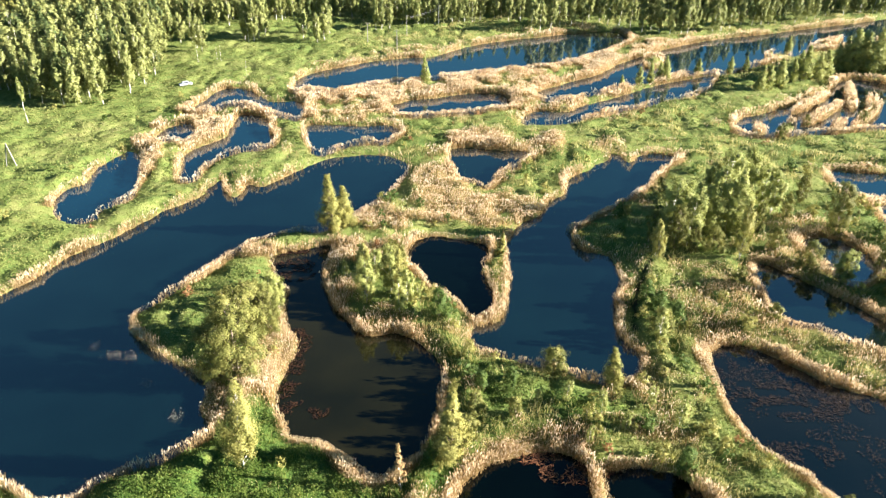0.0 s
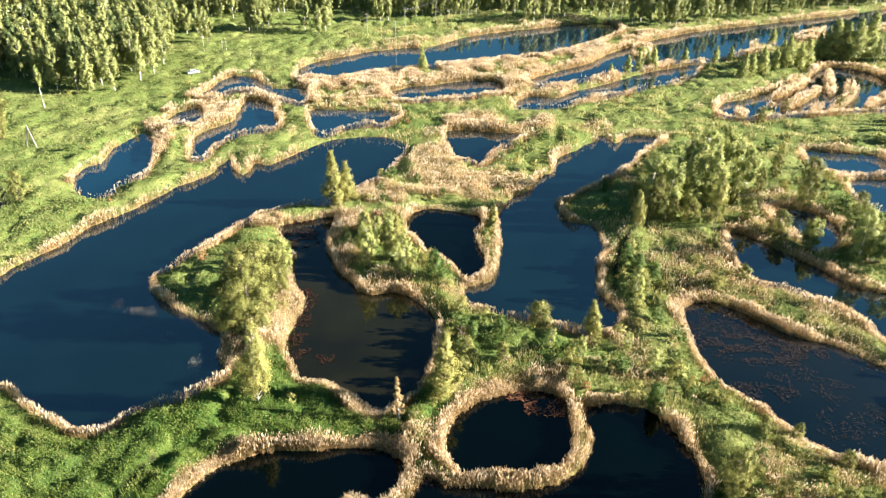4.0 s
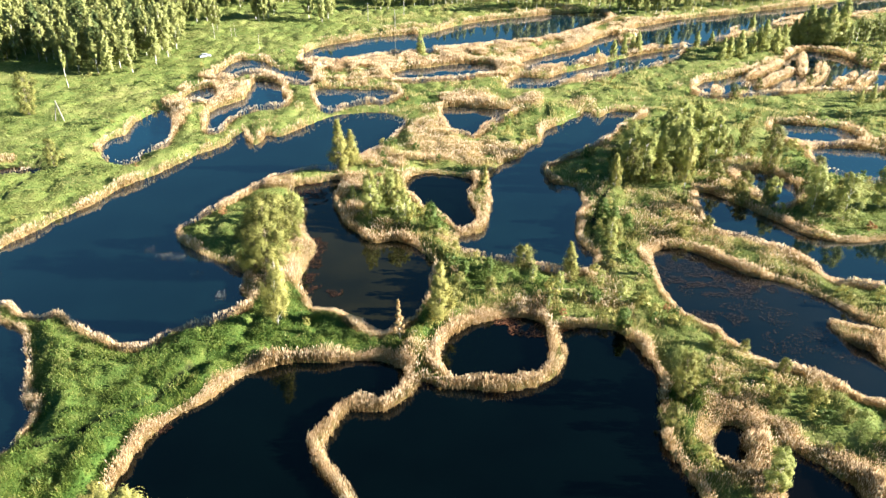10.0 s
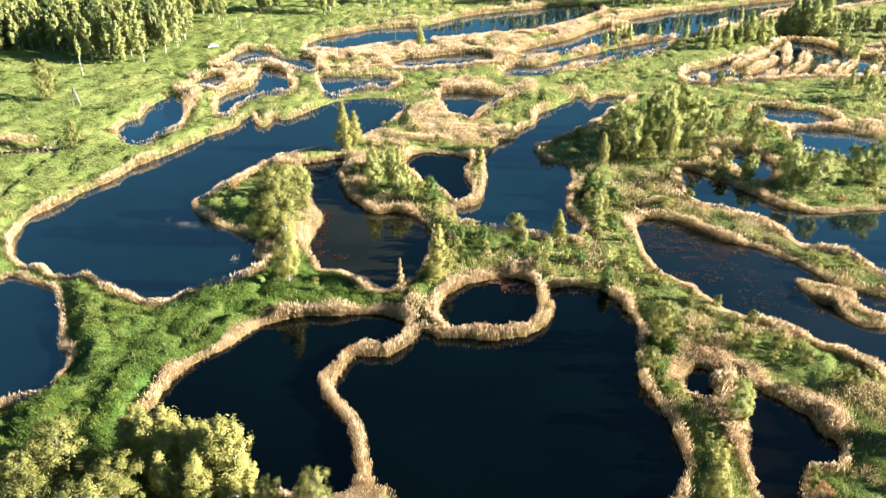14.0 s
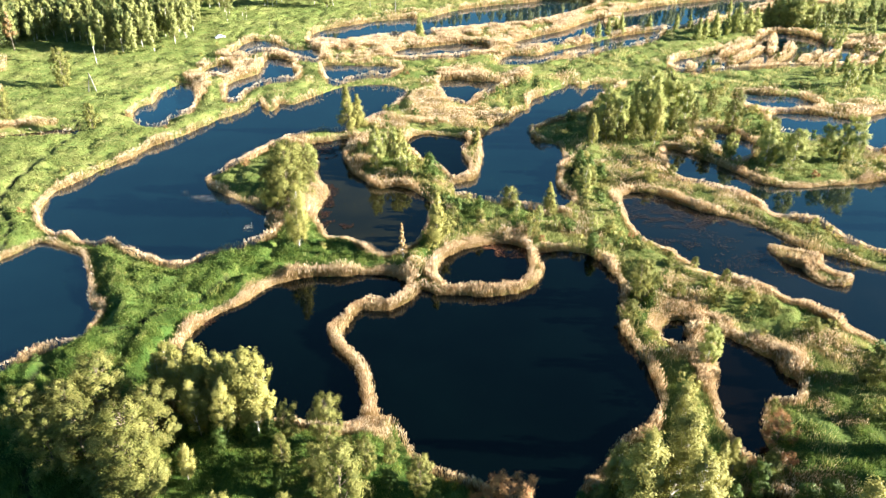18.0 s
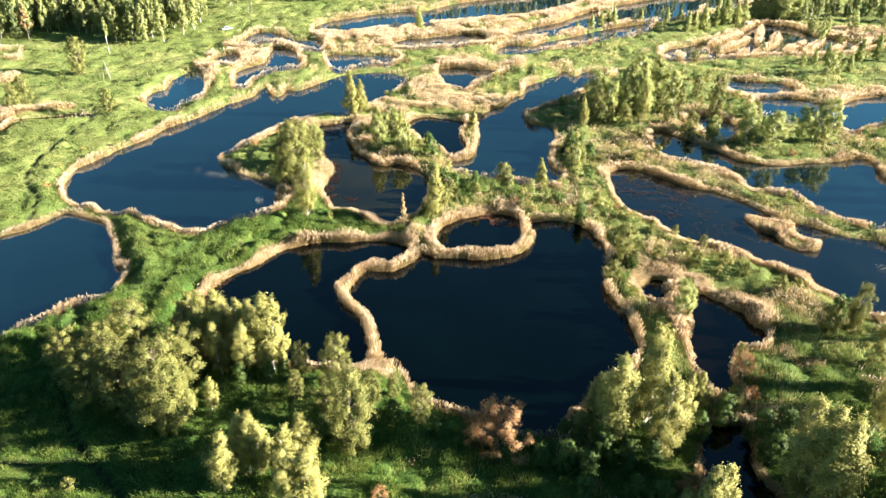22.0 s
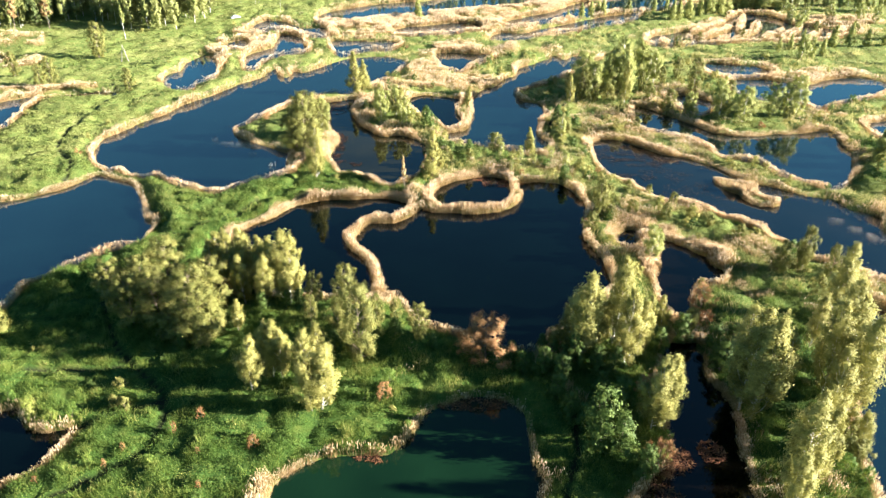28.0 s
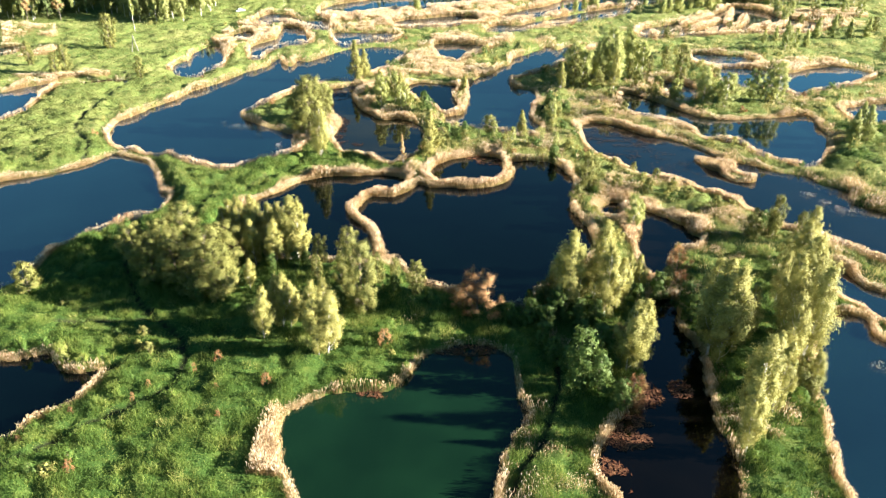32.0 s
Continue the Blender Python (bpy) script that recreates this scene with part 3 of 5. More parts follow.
region("delta", [(-5.0, 55.7), (-0.1, 65.1), (8.2, 68.7), (22.6, 72.6), (31.4, 69.1), (30.7, 65.6), (18.1, 66.3), (12.8, 68.8), (5.3, 65.2), (0.9, 57.3), (-1.6, 52.9)])
region("knoll", [(-11.1, 23.2), (-7.5, 24.3), (-3.7, 22.1), (0.2, 15.0), (-3.3, 15.4), (-9.2, 18.9)])
region("near_bank", [(-18.0, -28.5), (-17.8, -26.7), (-18.1, -18.7), (-16.5, -16.9), (-15.1, -19.2), (-14.3, -28.4)])
region("east_mix", [(32.0, 117.0), (50.6, 128.3), (62.6, 128.6), (69.5, 110.7), (73.3, 86.8), (64.1, 68.8), (53.3, 75.5), (37.5, 79.6), (26.5, 68.2), (27.1, 89.3)])
region("back_belt", [(41.6, 44.4), (43.4, 41.0), (46.1, 38.4), (48.9, 35.1), (50.4, 30.3), (52.6, 32.0), (51.0, 36.4), (47.9, 40.0), (44.6, 43.3), (42.1, 46.2)])
region("east_straw", [(142.3, 217.3), (172.9, 222.7), (170.1, 209.9), (155.4, 204.7), (140.5, 206.5)])
region("sky_belt", [(80.9, 140.7), (88.6, 144.9), (106.4, 142.3), (105.8, 134.7), (100.7, 132.7), (84.4, 133.2)])
region("cloud_belt", [(107.8, 145.4), (134.1, 150.2), (129.1, 141.0), (106.5, 135.6)])
region("back_ring", [(31.9, 39.8), (36.0, 48.5), (41.8, 48.0), (41.8, 41.6), (39.2, 33.3), (34.6, 32.5), (32.0, 34.6)])
region("back_islet", [(38.1, 36.2), (41.8, 36.8), (39.9, 29.1), (38.7, 26.4), (36.8, 28.8), (36.1, 33.5)])
region("pine_straw", [(-152.2, 183.1), (-132.7, 182.3), (-126.6, 168.7), (-128.9, 161.0), (-140.1, 159.4)])
region("meadow_straw", [(-133.0, 145.5), (-130.5, 149.3), (-120.6, 153.9), (-117.3, 150.5), (-117.6, 146.0), (-129.7, 139.1)])
region("pond_straw", [(-117.6, 117.3), (-117.3, 124.4), (-105.8, 124.7), (-92.7, 126.5), (-91.5, 124.7), (-103.0, 120.7), (-113.6, 116.8)])
region("forest", [(-123.9, 203.2), (-107.7, 189.3), (-97.5, 189.8), (-86.4, 188.0), (-84.3, 202.5), (-86.2, 224.7), (-96.7, 258.8), (-100.0, 275.1), (-133.3, 377.4), (-237.3, 420.5), (-321.8, 412.8), (-157.8, 184.9)])
footpath("west_path", [(-89.0, 127.1), (-85.9, 122.5), (-84.6, 115.3), (-85.0, 105.2), (-85.1, 96.8), (-85.6, 91.0), (-84.4, 84.2), (-82.1, 78.2), (-75.6, 70.5), (-73.8, 62.9)])
footpath("meadow_drain", [(-44.2, -11.7), (-42.8, -10.3), (-39.5, -7.7), (-34.9, -6.0), (-32.1, -4.6)])
footpath("meadow_track", [(-39.0, 3.2), (-45.8, 1.7), (-52.5, 2.3)])
footpath("shore_path", [(-32.5, 53.2), (-35.6, 46.3), (-42.8, 39.9), (-51.5, 33.9), (-51.4, 28.4), (-48.5, 18.6), (-46.1, 13.3)])
footpath("near_path", [(-45.5, 12.2), (-42.6, 7.4), (-37.4, 1.5), (-33.4, -1.9), (-30.7, -8.3), (-31.5, -13.0), (-33.0, -15.2), (-37.8, -19.4), (-42.5, -24.2), (-46.0, -27.7)])
footpath("east_path", [(35.8, 112.5), (32.0, 105.0), (30.0, 98.3), (28.9, 92.2)])
footpath("point_path", [(19.7, -6.6), (19.3, -12.5), (15.8, -22.9), (12.7, -27.4), (11.5, -30.7)])


def look_up(grid, x, y):
    i = np.clip(((np.asarray(x) - GX0) / CELL).round().astype(int), 0, len(gx) - 1)
    j = np.clip(((np.asarray(y) - GY0) / CELL).round().astype(int), 0, len(gy) - 1)
    return grid[i, j]


def smooth(a, b, v):
    u = np.clip((v - a) / (b - a), 0, 1)
    return u * u * (3 - 2 * u)


GXX, GYY = np.meshgrid(gx, gy, indexing="ij")
FIELD = np.zeros(SHORE.shape)                # how thickly reeds stand away from the shore
for name, thick in (("north_strip", 1.0), ("mid_field", 0.6), ("heart_bank", 1.0), ("west_bank", 0.9), ("islet_north", 0.8),
                    ("islet_south", 0.8), ("delta", 0.4), ("knoll", 1.0), ("near_bank", 1.0), ("east_mix", 0.17), ("back_belt", 1.0), ("back_islet", 1.0), ("back_ring", 0.7), ("east_straw", 0.7), ("sky_belt", 0.9), ("cloud_belt", 0.8), ("pine_straw", 0.6), ("meadow_straw", 0.7), ("pond_straw", 0.7)):
    FIELD = np.maximum(FIELD, thick * inside(REGIONS[name], GXX, GYY))
patches = soft_noise(GXX, GYY, 7, 2) * 0.6 + soft_noise(GXX, GYY, 2.5, 3) * 0.4
FIELD *= np.where(inside(REGIONS["east_mix"], GXX, GYY), smooth(0.42, 0.62, patches), smooth(0.38, 0.56, patches))
FIELD = np.maximum(FIELD, 0.28 * smooth(0.62, 0.77, patches) * (SHORE < 8) * smooth(-20, 15, GXX + 0.3 * GYY - 10))
FRINGE = np.where(WALL, 0.6, 1.0 * smooth(0.15, 0.4, soft_noise(GXX, GYY, 9, 4)) * (0.35 + 2.2 * soft_noise(GXX, GYY, 4.5, 1) ** 2.2) + 0.1)
TREAD = np.full(SHORE.shape, 9.0)            # distance to the footpaths
for line in PATHS:
    for a, b in zip(line[:-1], line[1:]):
        d = b - a
        u = np.clip(((GXX - a[0]) * d[0] + (GYY - a[1]) * d[1]) / (d @ d), 0, 1)
        TREAD = np.minimum(TREAD, np.hypot(GXX - a[0] - u * d[0], GYY - a[1] - u * d[1]))
THIN = {"back_pool": 0.2, "back_pond": 0.5, "central_lake": 0.65, "west_lake": 0.55, "far_west_lake": 0.75, "crescent_pond": 0.8, "north_meadow_pond": 0.7, "meadow_ditch": 0.4, "tiny_pond": 0.6, "green_pond": 0.42, "dark_channel": 0.45, "near_west_pond": 0.45, "near_east_lake": 0.6}
FRINGE *= np.array([THIN.get(p[0], 1.0) for p in PONDS] + [1.0])[NEAREST]
REEDY = np.where(SHORE > -0.12, np.maximum(np.clip((FRINGE + 0.12 - SHORE) / 0.6, 0, 1), FIELD * 0.8), 0) * (TREAD > 0.5)
FOREST = inside(REGIONS["forest"], GXX, GYY)


def dryness(x, y):
    """The open meadows to the north and the eastern banks are drier and yellower than the wet western ones."""
    north = smooth(50, 125, y - 0.35 * x + 25 * (soft_noise(x, y, 20, 3) - 0.5))
    east = smooth(0, 30, x + 0.1 * y) * smooth(5, 40, y) * smooth(0.15, 0.5, soft_noise(x, y, 9, 1))
    return np.clip(np.maximum(north, east), 0, 1)


def ground_height(x, y):
    s = look_up(SHORE, x, y)
    mound = np.abs(2 * soft_noise(x, y, 4.6, 0) - 1) ** 0.75 + 0.35 * np.abs(2 * soft_noise(x, y, 1.9, 1) - 1)
    flat = np.exp(-((np.asarray(x) + 48) / 16) ** 2 - ((np.asarray(y) - 5) / 9) ** 2)
    lumps = 0.25 * soft_noise(x, y, 1.7, 1) + 0.8 * soft_noise(x, y, 22, 5) - 0.45 + mound * (1.65 - 0.7 * dryness(x, y)) * (1 - 0.85 * flat) * (0.45 + 0.55 * smooth(-12, 15, np.asarray(y))) * (1 - 0.6 * smooth(28, 40, np.asarray(x)) * (1 - smooth(30, 45, np.asarray(y))))
    land = 0.12 + 0.28 * smooth(0, 2.5, s) + lumps * smooth(0.8, 4, s)
    z = np.where(s > 0, np.maximum(land, 0.1) * smooth(-0.2, 0.7, s), -0.9 * smooth(0, 2.0, -s))
    return z - 0.4 * (1 - smooth(0.3, 0.8, look_up(TREAD, x, y)))


# ---------------------------------------------------------------- ground and water
def mesh_object(name, verts, faces, mat, parent=None, smooth_faces=False):
    me = bpy.data.meshes.new(name)
    me.from_pydata(verts, [], faces)
    me.materials.append(mat)
    if smooth_faces:
        me.polygons.foreach_set("use_smooth", np.ones(len(me.polygons), bool))
    me.update()
    ob = new(name, me)
    if parent:
        ob.parent = parent
    return ob


def fast_mesh(name, verts, loops, size, mat):
    """A mesh of many polygons that all have `size` corners."""
    me = bpy.data.meshes.new(name)
    n = len(loops) // size
    me.vertices.add(len(verts))
    me.vertices.foreach_set("co", np.asarray(verts, np.float32).ravel())
    me.loops.add(len(loops))
    me.loops.foreach_set("vertex_index", np.asarray(loops, np.int32))
    me.polygons.add(n)
    me.polygons.foreach_set("loop_start", np.arange(0, n * size, size, dtype=np.int32))
    me.update(calc_edges=True)
    me.validate()
    me.materials.append(mat)
    return me


def spread(bands, far):
    """Lines at the step of each band (from, to, step), ever wider ones out to the horizon."""
    core = np.concatenate([np.arange(a, b, step) for a, b, step in bands])
    out, d, s = [], bands[-1][2], bands[-1][2]
    while d < far:
        s *= 1.3
        d += s
        out.append(d)
    out = np.array(out)
    return np.concatenate([core[0] - out[::-1], core, core[-1] + out])


sx = spread([(-135, -95, 1.4), (-95, 75, 0.8), (75, 226, 1.5)], 3500)
sy = spread([(-50, 100, 0.8), (100, 340, 1.3)], 3500)
TX, TY = np.meshgrid(sx, sy, indexing="ij")
TZ = ground_height(TX, TY)
out = (TX < -140) | (TX > 230) | (TY < -52) | (TY > 345)
TZ[out] = 0.4
idx = np.arange(TX.size).reshape(TX.shape)
quads = np.stack([idx[:-1, :-1], idx[1:, :-1], idx[1:, 1:], idx[:-1, 1:]], -1).ravel()
gm = fast_mesh("ground", np.stack([TX, TY, TZ], -1).reshape(-1, 3), quads, 4, GROUND)
gm.polygons.foreach_set("use_smooth", np.ones(len(gm.polygons), bool))
litter = np.clip(look_up(REEDY, TX, TY), 0, 1)
litter[out] = 0
gm.attributes.new("litter", "FLOAT", "POINT").data.foreach_set("value", litter.ravel().astype(np.float32))
gm.attributes.new("dryness", "FLOAT", "POINT").data.foreach_set("value", dryness(TX, TY).ravel().astype(np.float32))
# mask of the footpaths' soil with its painted groove shade
gm.attributes.new("path_soil_shade", "FLOAT", "POINT").data.foreach_set("value", (1 - smooth(0.25, 0.6, look_up(TREAD, TX, TY))).ravel().astype(np.float32))
ground = tagged(new("ground", gm), "uneven green meadow ground with straw litter along the banks", "ground", kind="structure")

for k, (name, kind, poly) in enumerate(PONDS):
    tang = np.roll(poly, -1, 0) - np.roll(poly, 1, 0)
    area = np.sum(poly[:, 0] * np.roll(poly[:, 1], -1) - np.roll(poly[:, 0], -1) * poly[:, 1])
    nrm = np.stack([tang[:, 1], -tang[:, 0]], 1) * np.sign(area)
    nrm /= np.linalg.norm(nrm, axis=1)[:, None] + 1e-9
    edge = poly + nrm * 0.6
    bm = bmesh.new()
    f = bm.faces.new([bm.verts.new((x, y, 0.004 * (k % 5))) for x, y in edge])
    bm.normal_update()
    if f.normal.z < 0:
        f.normal_flip()
    bmesh.ops.triangulate(bm, faces=[f])
    me = bpy.data.meshes.new("water")
    bm.to_mesh(me)
    bm.free()
    me.materials.append(WATER[kind])
    words = {"dark": "still black pond water between reed banks", "blue": "still dark blue pond water between reed banks", "pale": "still pond water with painted bright blue sky sheen between reed banks", "olive": "shallow olive-brown pond water with rotting reeds", "peat": "shallow dark pond water over brown silt", "brown": "shallow black peaty pond water with rotting reeds",
             "green": "still deep green pond water with a reed edge"}[kind]
    tagged(new("water", me), words, "water", kind="structure")


# ---------------------------------------------------------------- reeds and grass
def blades(x, y, z, height, width, lean, plume=False):
    """Leaning blades: plain spikes, or the kites of plumes at the top of the stalk. Vertices and triangle corners."""
    n = len(x)
    a, b = rng.random(n) * 2 * math.pi, rng.random(n) * 2 * math.pi
    wx, wy = np.cos(a) * width / 2, np.sin(a) * width / 2
    lx, ly = np.cos(b) * lean * height, np.sin(b) * lean * height
    if not plume:
        v = np.stack([np.stack([x - wx, y - wy, z - 0.05], 1), np.stack([x + wx, y + wy, z - 0.05], 1), np.stack([x + lx, y + ly, z + height], 1)], 1)
        return v.reshape(-1, 3), np.arange(3 * n)
    k = 0.86 + 0.06 * rng.random(n)
    v = np.stack([np.stack([x + lx * 0.5, y + ly * 0.5, z + height * 0.66], 1), np.stack([x + lx * k * 0.6 + wx, y + ly * k * 0.6 + wy, z + height * k], 1),
                  np.stack([x + lx, y + ly, z + height], 1), np.stack([x + lx * k * 0.6 - wx, y + ly * k * 0.6 - wy, z + height * k], 1)], 1)
    base = (np.arange(n) * 4)[:, None]
    return v.reshape(-1, 3), (base + np.array([0, 1, 2, 0, 2, 3])).ravel()


def scatter(weight, per_cell):
    """Random places on the plan, as thick as the weight."""
    count = rng.poisson(np.clip(weight, 0, 2) * per_cell * CELL * CELL)
    i, j = np.nonzero(count)
    r = np.repeat(np.arange(len(i)), count[i, j])
    return gx[i[r]] + (rng.random(len(r)) - 0.5) * CELL * 1.7, gy[j[r]] + (rng.random(len(r)) - 0.5) * CELL * 1.7


SEEN = inside(np.array([(-62, -45), (72, -45), (150, 60), (215, 345), (-185, 320), (-150, 100)]), GXX, GYY)
rx, ry = scatter(REEDY * SEEN, 330)
keep = rng.random(len(rx)) < 1 - 0.90 * smooth(-20, 165, ry)
rx, ry = rx[keep], ry[keep]
rs = look_up(SHORE, rx, ry)
tall = (1.1 + 0.8 * soft_noise(rx, ry, 3.5, 2) + 0.55 * soft_noise(rx, ry, 1.3, 5)) * (0.7 + 0.34 * rng.random(len(rx))) * np.where(rs < 0, 0.8, 1.0) * (1 - 0.35 * smooth(1.0, 4.0, rs)) * (1 + 0.25 * smooth(120, 210, ry))
tall *= np.where(look_up(WALL, rx, ry), 0.95, 0.5 + 0.5 * smooth(0.25, 0.6, soft_noise(rx, ry, 6, 3) + 0.35 * smooth(60, 160, ry)))
leafy = rng.random(len(rx)) < 0.66 - 0.2 * smooth(40, 190, ry)      # last year's leaves lower down, plumes at the top
wide = np.where(leafy, 0.045, 0.058) + 0.11 * smooth(30, 230, ry)
home = look_up(NEAREST, rx, ry)
rz = np.maximum(ground_height(rx, ry), -0.15)
for k in range(-1, len(PONDS)):
    where = "in the meadow" if k < 0 else "around a pond"
    for sel, mat, name, part_words in (((home == k) & ~leafy, REED, "reed_bed", "dense straw-coloured dry reeds standing "), ((home == k) & leafy, REED_LEAF, "reed_leaves", "golden and olive reed leaves standing ")):
        if sel.sum() < 5:
            continue
        v, l = blades(rx[sel], ry[sel], rz[sel], tall[sel] * (0.92 if mat == REED_LEAF else 1.0), wide[sel], 0.3 if mat == REED_LEAF else 0.16, mat == REED)
        tagged(new(name, fast_mesh(name, v, l, 3, mat)), part_words + where, "reeds", "reed beds", "stuff")


def leaflets(x, y, z, size):
    """Small leaves turned every way, most of them facing the sky."""
    n = len(x)
    nrm = rng.normal(size=(n, 3)) * 0.75 + np.array([0, 0, 0.8])
    nrm /= np.linalg.norm(nrm, axis=1)[:, None]
    t1 = np.cross(nrm, rng.normal(size=(n, 3)))
    t1 /= np.linalg.norm(t1, axis=1)[:, None]
    t2 = np.cross(nrm, t1)
    c, sz = np.stack([x, y, z], 1), size[:, None]
    v = np.stack([c - t1 * sz * 0.55, c + t1 * sz * 0.55, c + t2 * sz * 1.3], 1)
    return v.reshape(-1, 3), np.arange(3 * n)


lush = np.where((SHORE > 0.3) & (TREAD > 0.45), 1 - 0.6 * np.clip(REEDY, 0, 1), 0) * SEEN
tuft = smooth(0.3, 0.75, soft_noise(GXX, GYY, 1.1, 5) * 0.6 + soft_noise(GXX, GYY, 3.0, 1) * 0.4)
hx, hy = scatter(lush * (0.45 + 1.0 * tuft), 95)
keep = rng.random(len(hx)) < 1 - 0.935 * smooth(0, 140, hy)
hx, hy = hx[keep], hy[keep]
dry = dryness(hx, hy)
hh = (0.10 + 0.8 * look_up(tuft, hx, hy)) * (0.5 + 0.7 * rng.random(len(hx))) * (1 - 0.5 * dry)
hw = 0.075 + 0.09 * smooth(0, 180, hy)
dry_here = rng.random(len(hx)) < dry
blade = rng.random(len(hx)) < 0.3 - 0.3 * smooth(30, 120, hy)
hz = ground_height(hx, hy)
for dry_sel, mat, name, words in ((~dry_here, GRASS, "bank_grass", "lush green tufted grass on the wet banks"),
                                  (dry_here, MEADOW, "meadow_grass", "yellow-green grass of the dry open meadow")):
    sel = dry_sel & blade
    v, l = blades(hx[sel], hy[sel], hz[sel], hh[sel] * 1.25, hw[sel] * 0.8, 0.5)
    tagged(new(name, fast_mesh(name, v, l, 3, mat)), words, "grass", kind="stuff")
    sel, leaf = dry_sel & ~blade, MEADOW if mat == MEADOW else HERB
    v, l = leaflets(hx[sel], hy[sel], hz[sel] + hh[sel] * rng.random(sel.sum()), hw[sel] * (1.0 + 0.9 * rng.random(sel.sum())))
    tagged(new(name.split("_")[0] + "_herbs", fast_mesh(name, v, l, 3, leaf)), "low leafy herbs growing through the grass", "herbs", kind="stuff")

# dry herb stalks between the reeds and the grass
weeds = lush * smooth(0.5, 0.72, soft_noise(GXX, GYY, 4.5, 2) * 0.65 + soft_noise(GXX, GYY, 1.4, 4) * 0.35) * smooth(-20, 10, GXX + 0.1 * GYY) * smooth(5, 40, GYY + 0.3 * GXX)
wx_, wy_ = scatter(weeds, 17)
keep = rng.random(len(wx_)) < 1 - 0.75 * smooth(40, 190, wy_)
wx_, wy_ = wx_[keep], wy_[keep]
v, l = blades(wx_, wy_, ground_height(wx_, wy_), 0.35 + 0.75 * rng.random(len(wx_)), 0.06 + 0.1 * smooth(30, 190, wy_), 0.4)
tagged(new("herb_stalks", fast_mesh("herb_stalks", v, l, 3, STALK)), "olive and straw-coloured herb stalks in the grass", "grass", kind="stuff")


# ---------------------------------------------------------------- trees
def tube(pts, radii, sides=6):
    """A tapered branch along points: vertices and quads."""
    v, f = [], []
    for k, (p, r) in enumerate(zip(pts, radii)):
        d = (Vector(pts[min(k + 1, len(pts) - 1)]) - Vector(pts[max(k - 1, 0)])).normalized()
        s = d.orthogonal().normalized()
        u = d.cross(s)
        for a in range(sides):
            w = 2 * math.pi * a / sides
            v.append(Vector(p) + (s * math.cos(w) + u * math.sin(w)) * r)
        if k:
            for a in range(sides):
                f.append(((k - 1) * sides + a, (k - 1) * sides + (a + 1) % sides, k * sides + (a + 1) % sides, k * sides + a))
    f.append(tuple(range(len(v) - sides, len(v))))
    return [tuple(q) for q in v], f


def crown_shape(kind, u):
    """Half-width of the crown at the share u of its height."""
    if kind == "cone":
        return (1 - u) ** 0.75 * min(1, 0.35 + u * 5)
    if kind == "round":
        return math.sqrt(max(0.0, 1 - (1.85 * u - 0.9) ** 2))
    if kind == "bush":
        return math.sqrt(max(0.0, 1 - (u * 0.98) ** 2))
    return min(1, 0.5 + 1.6 * u) * (1 - u ** 2.3) ** 0.85 + 0.04


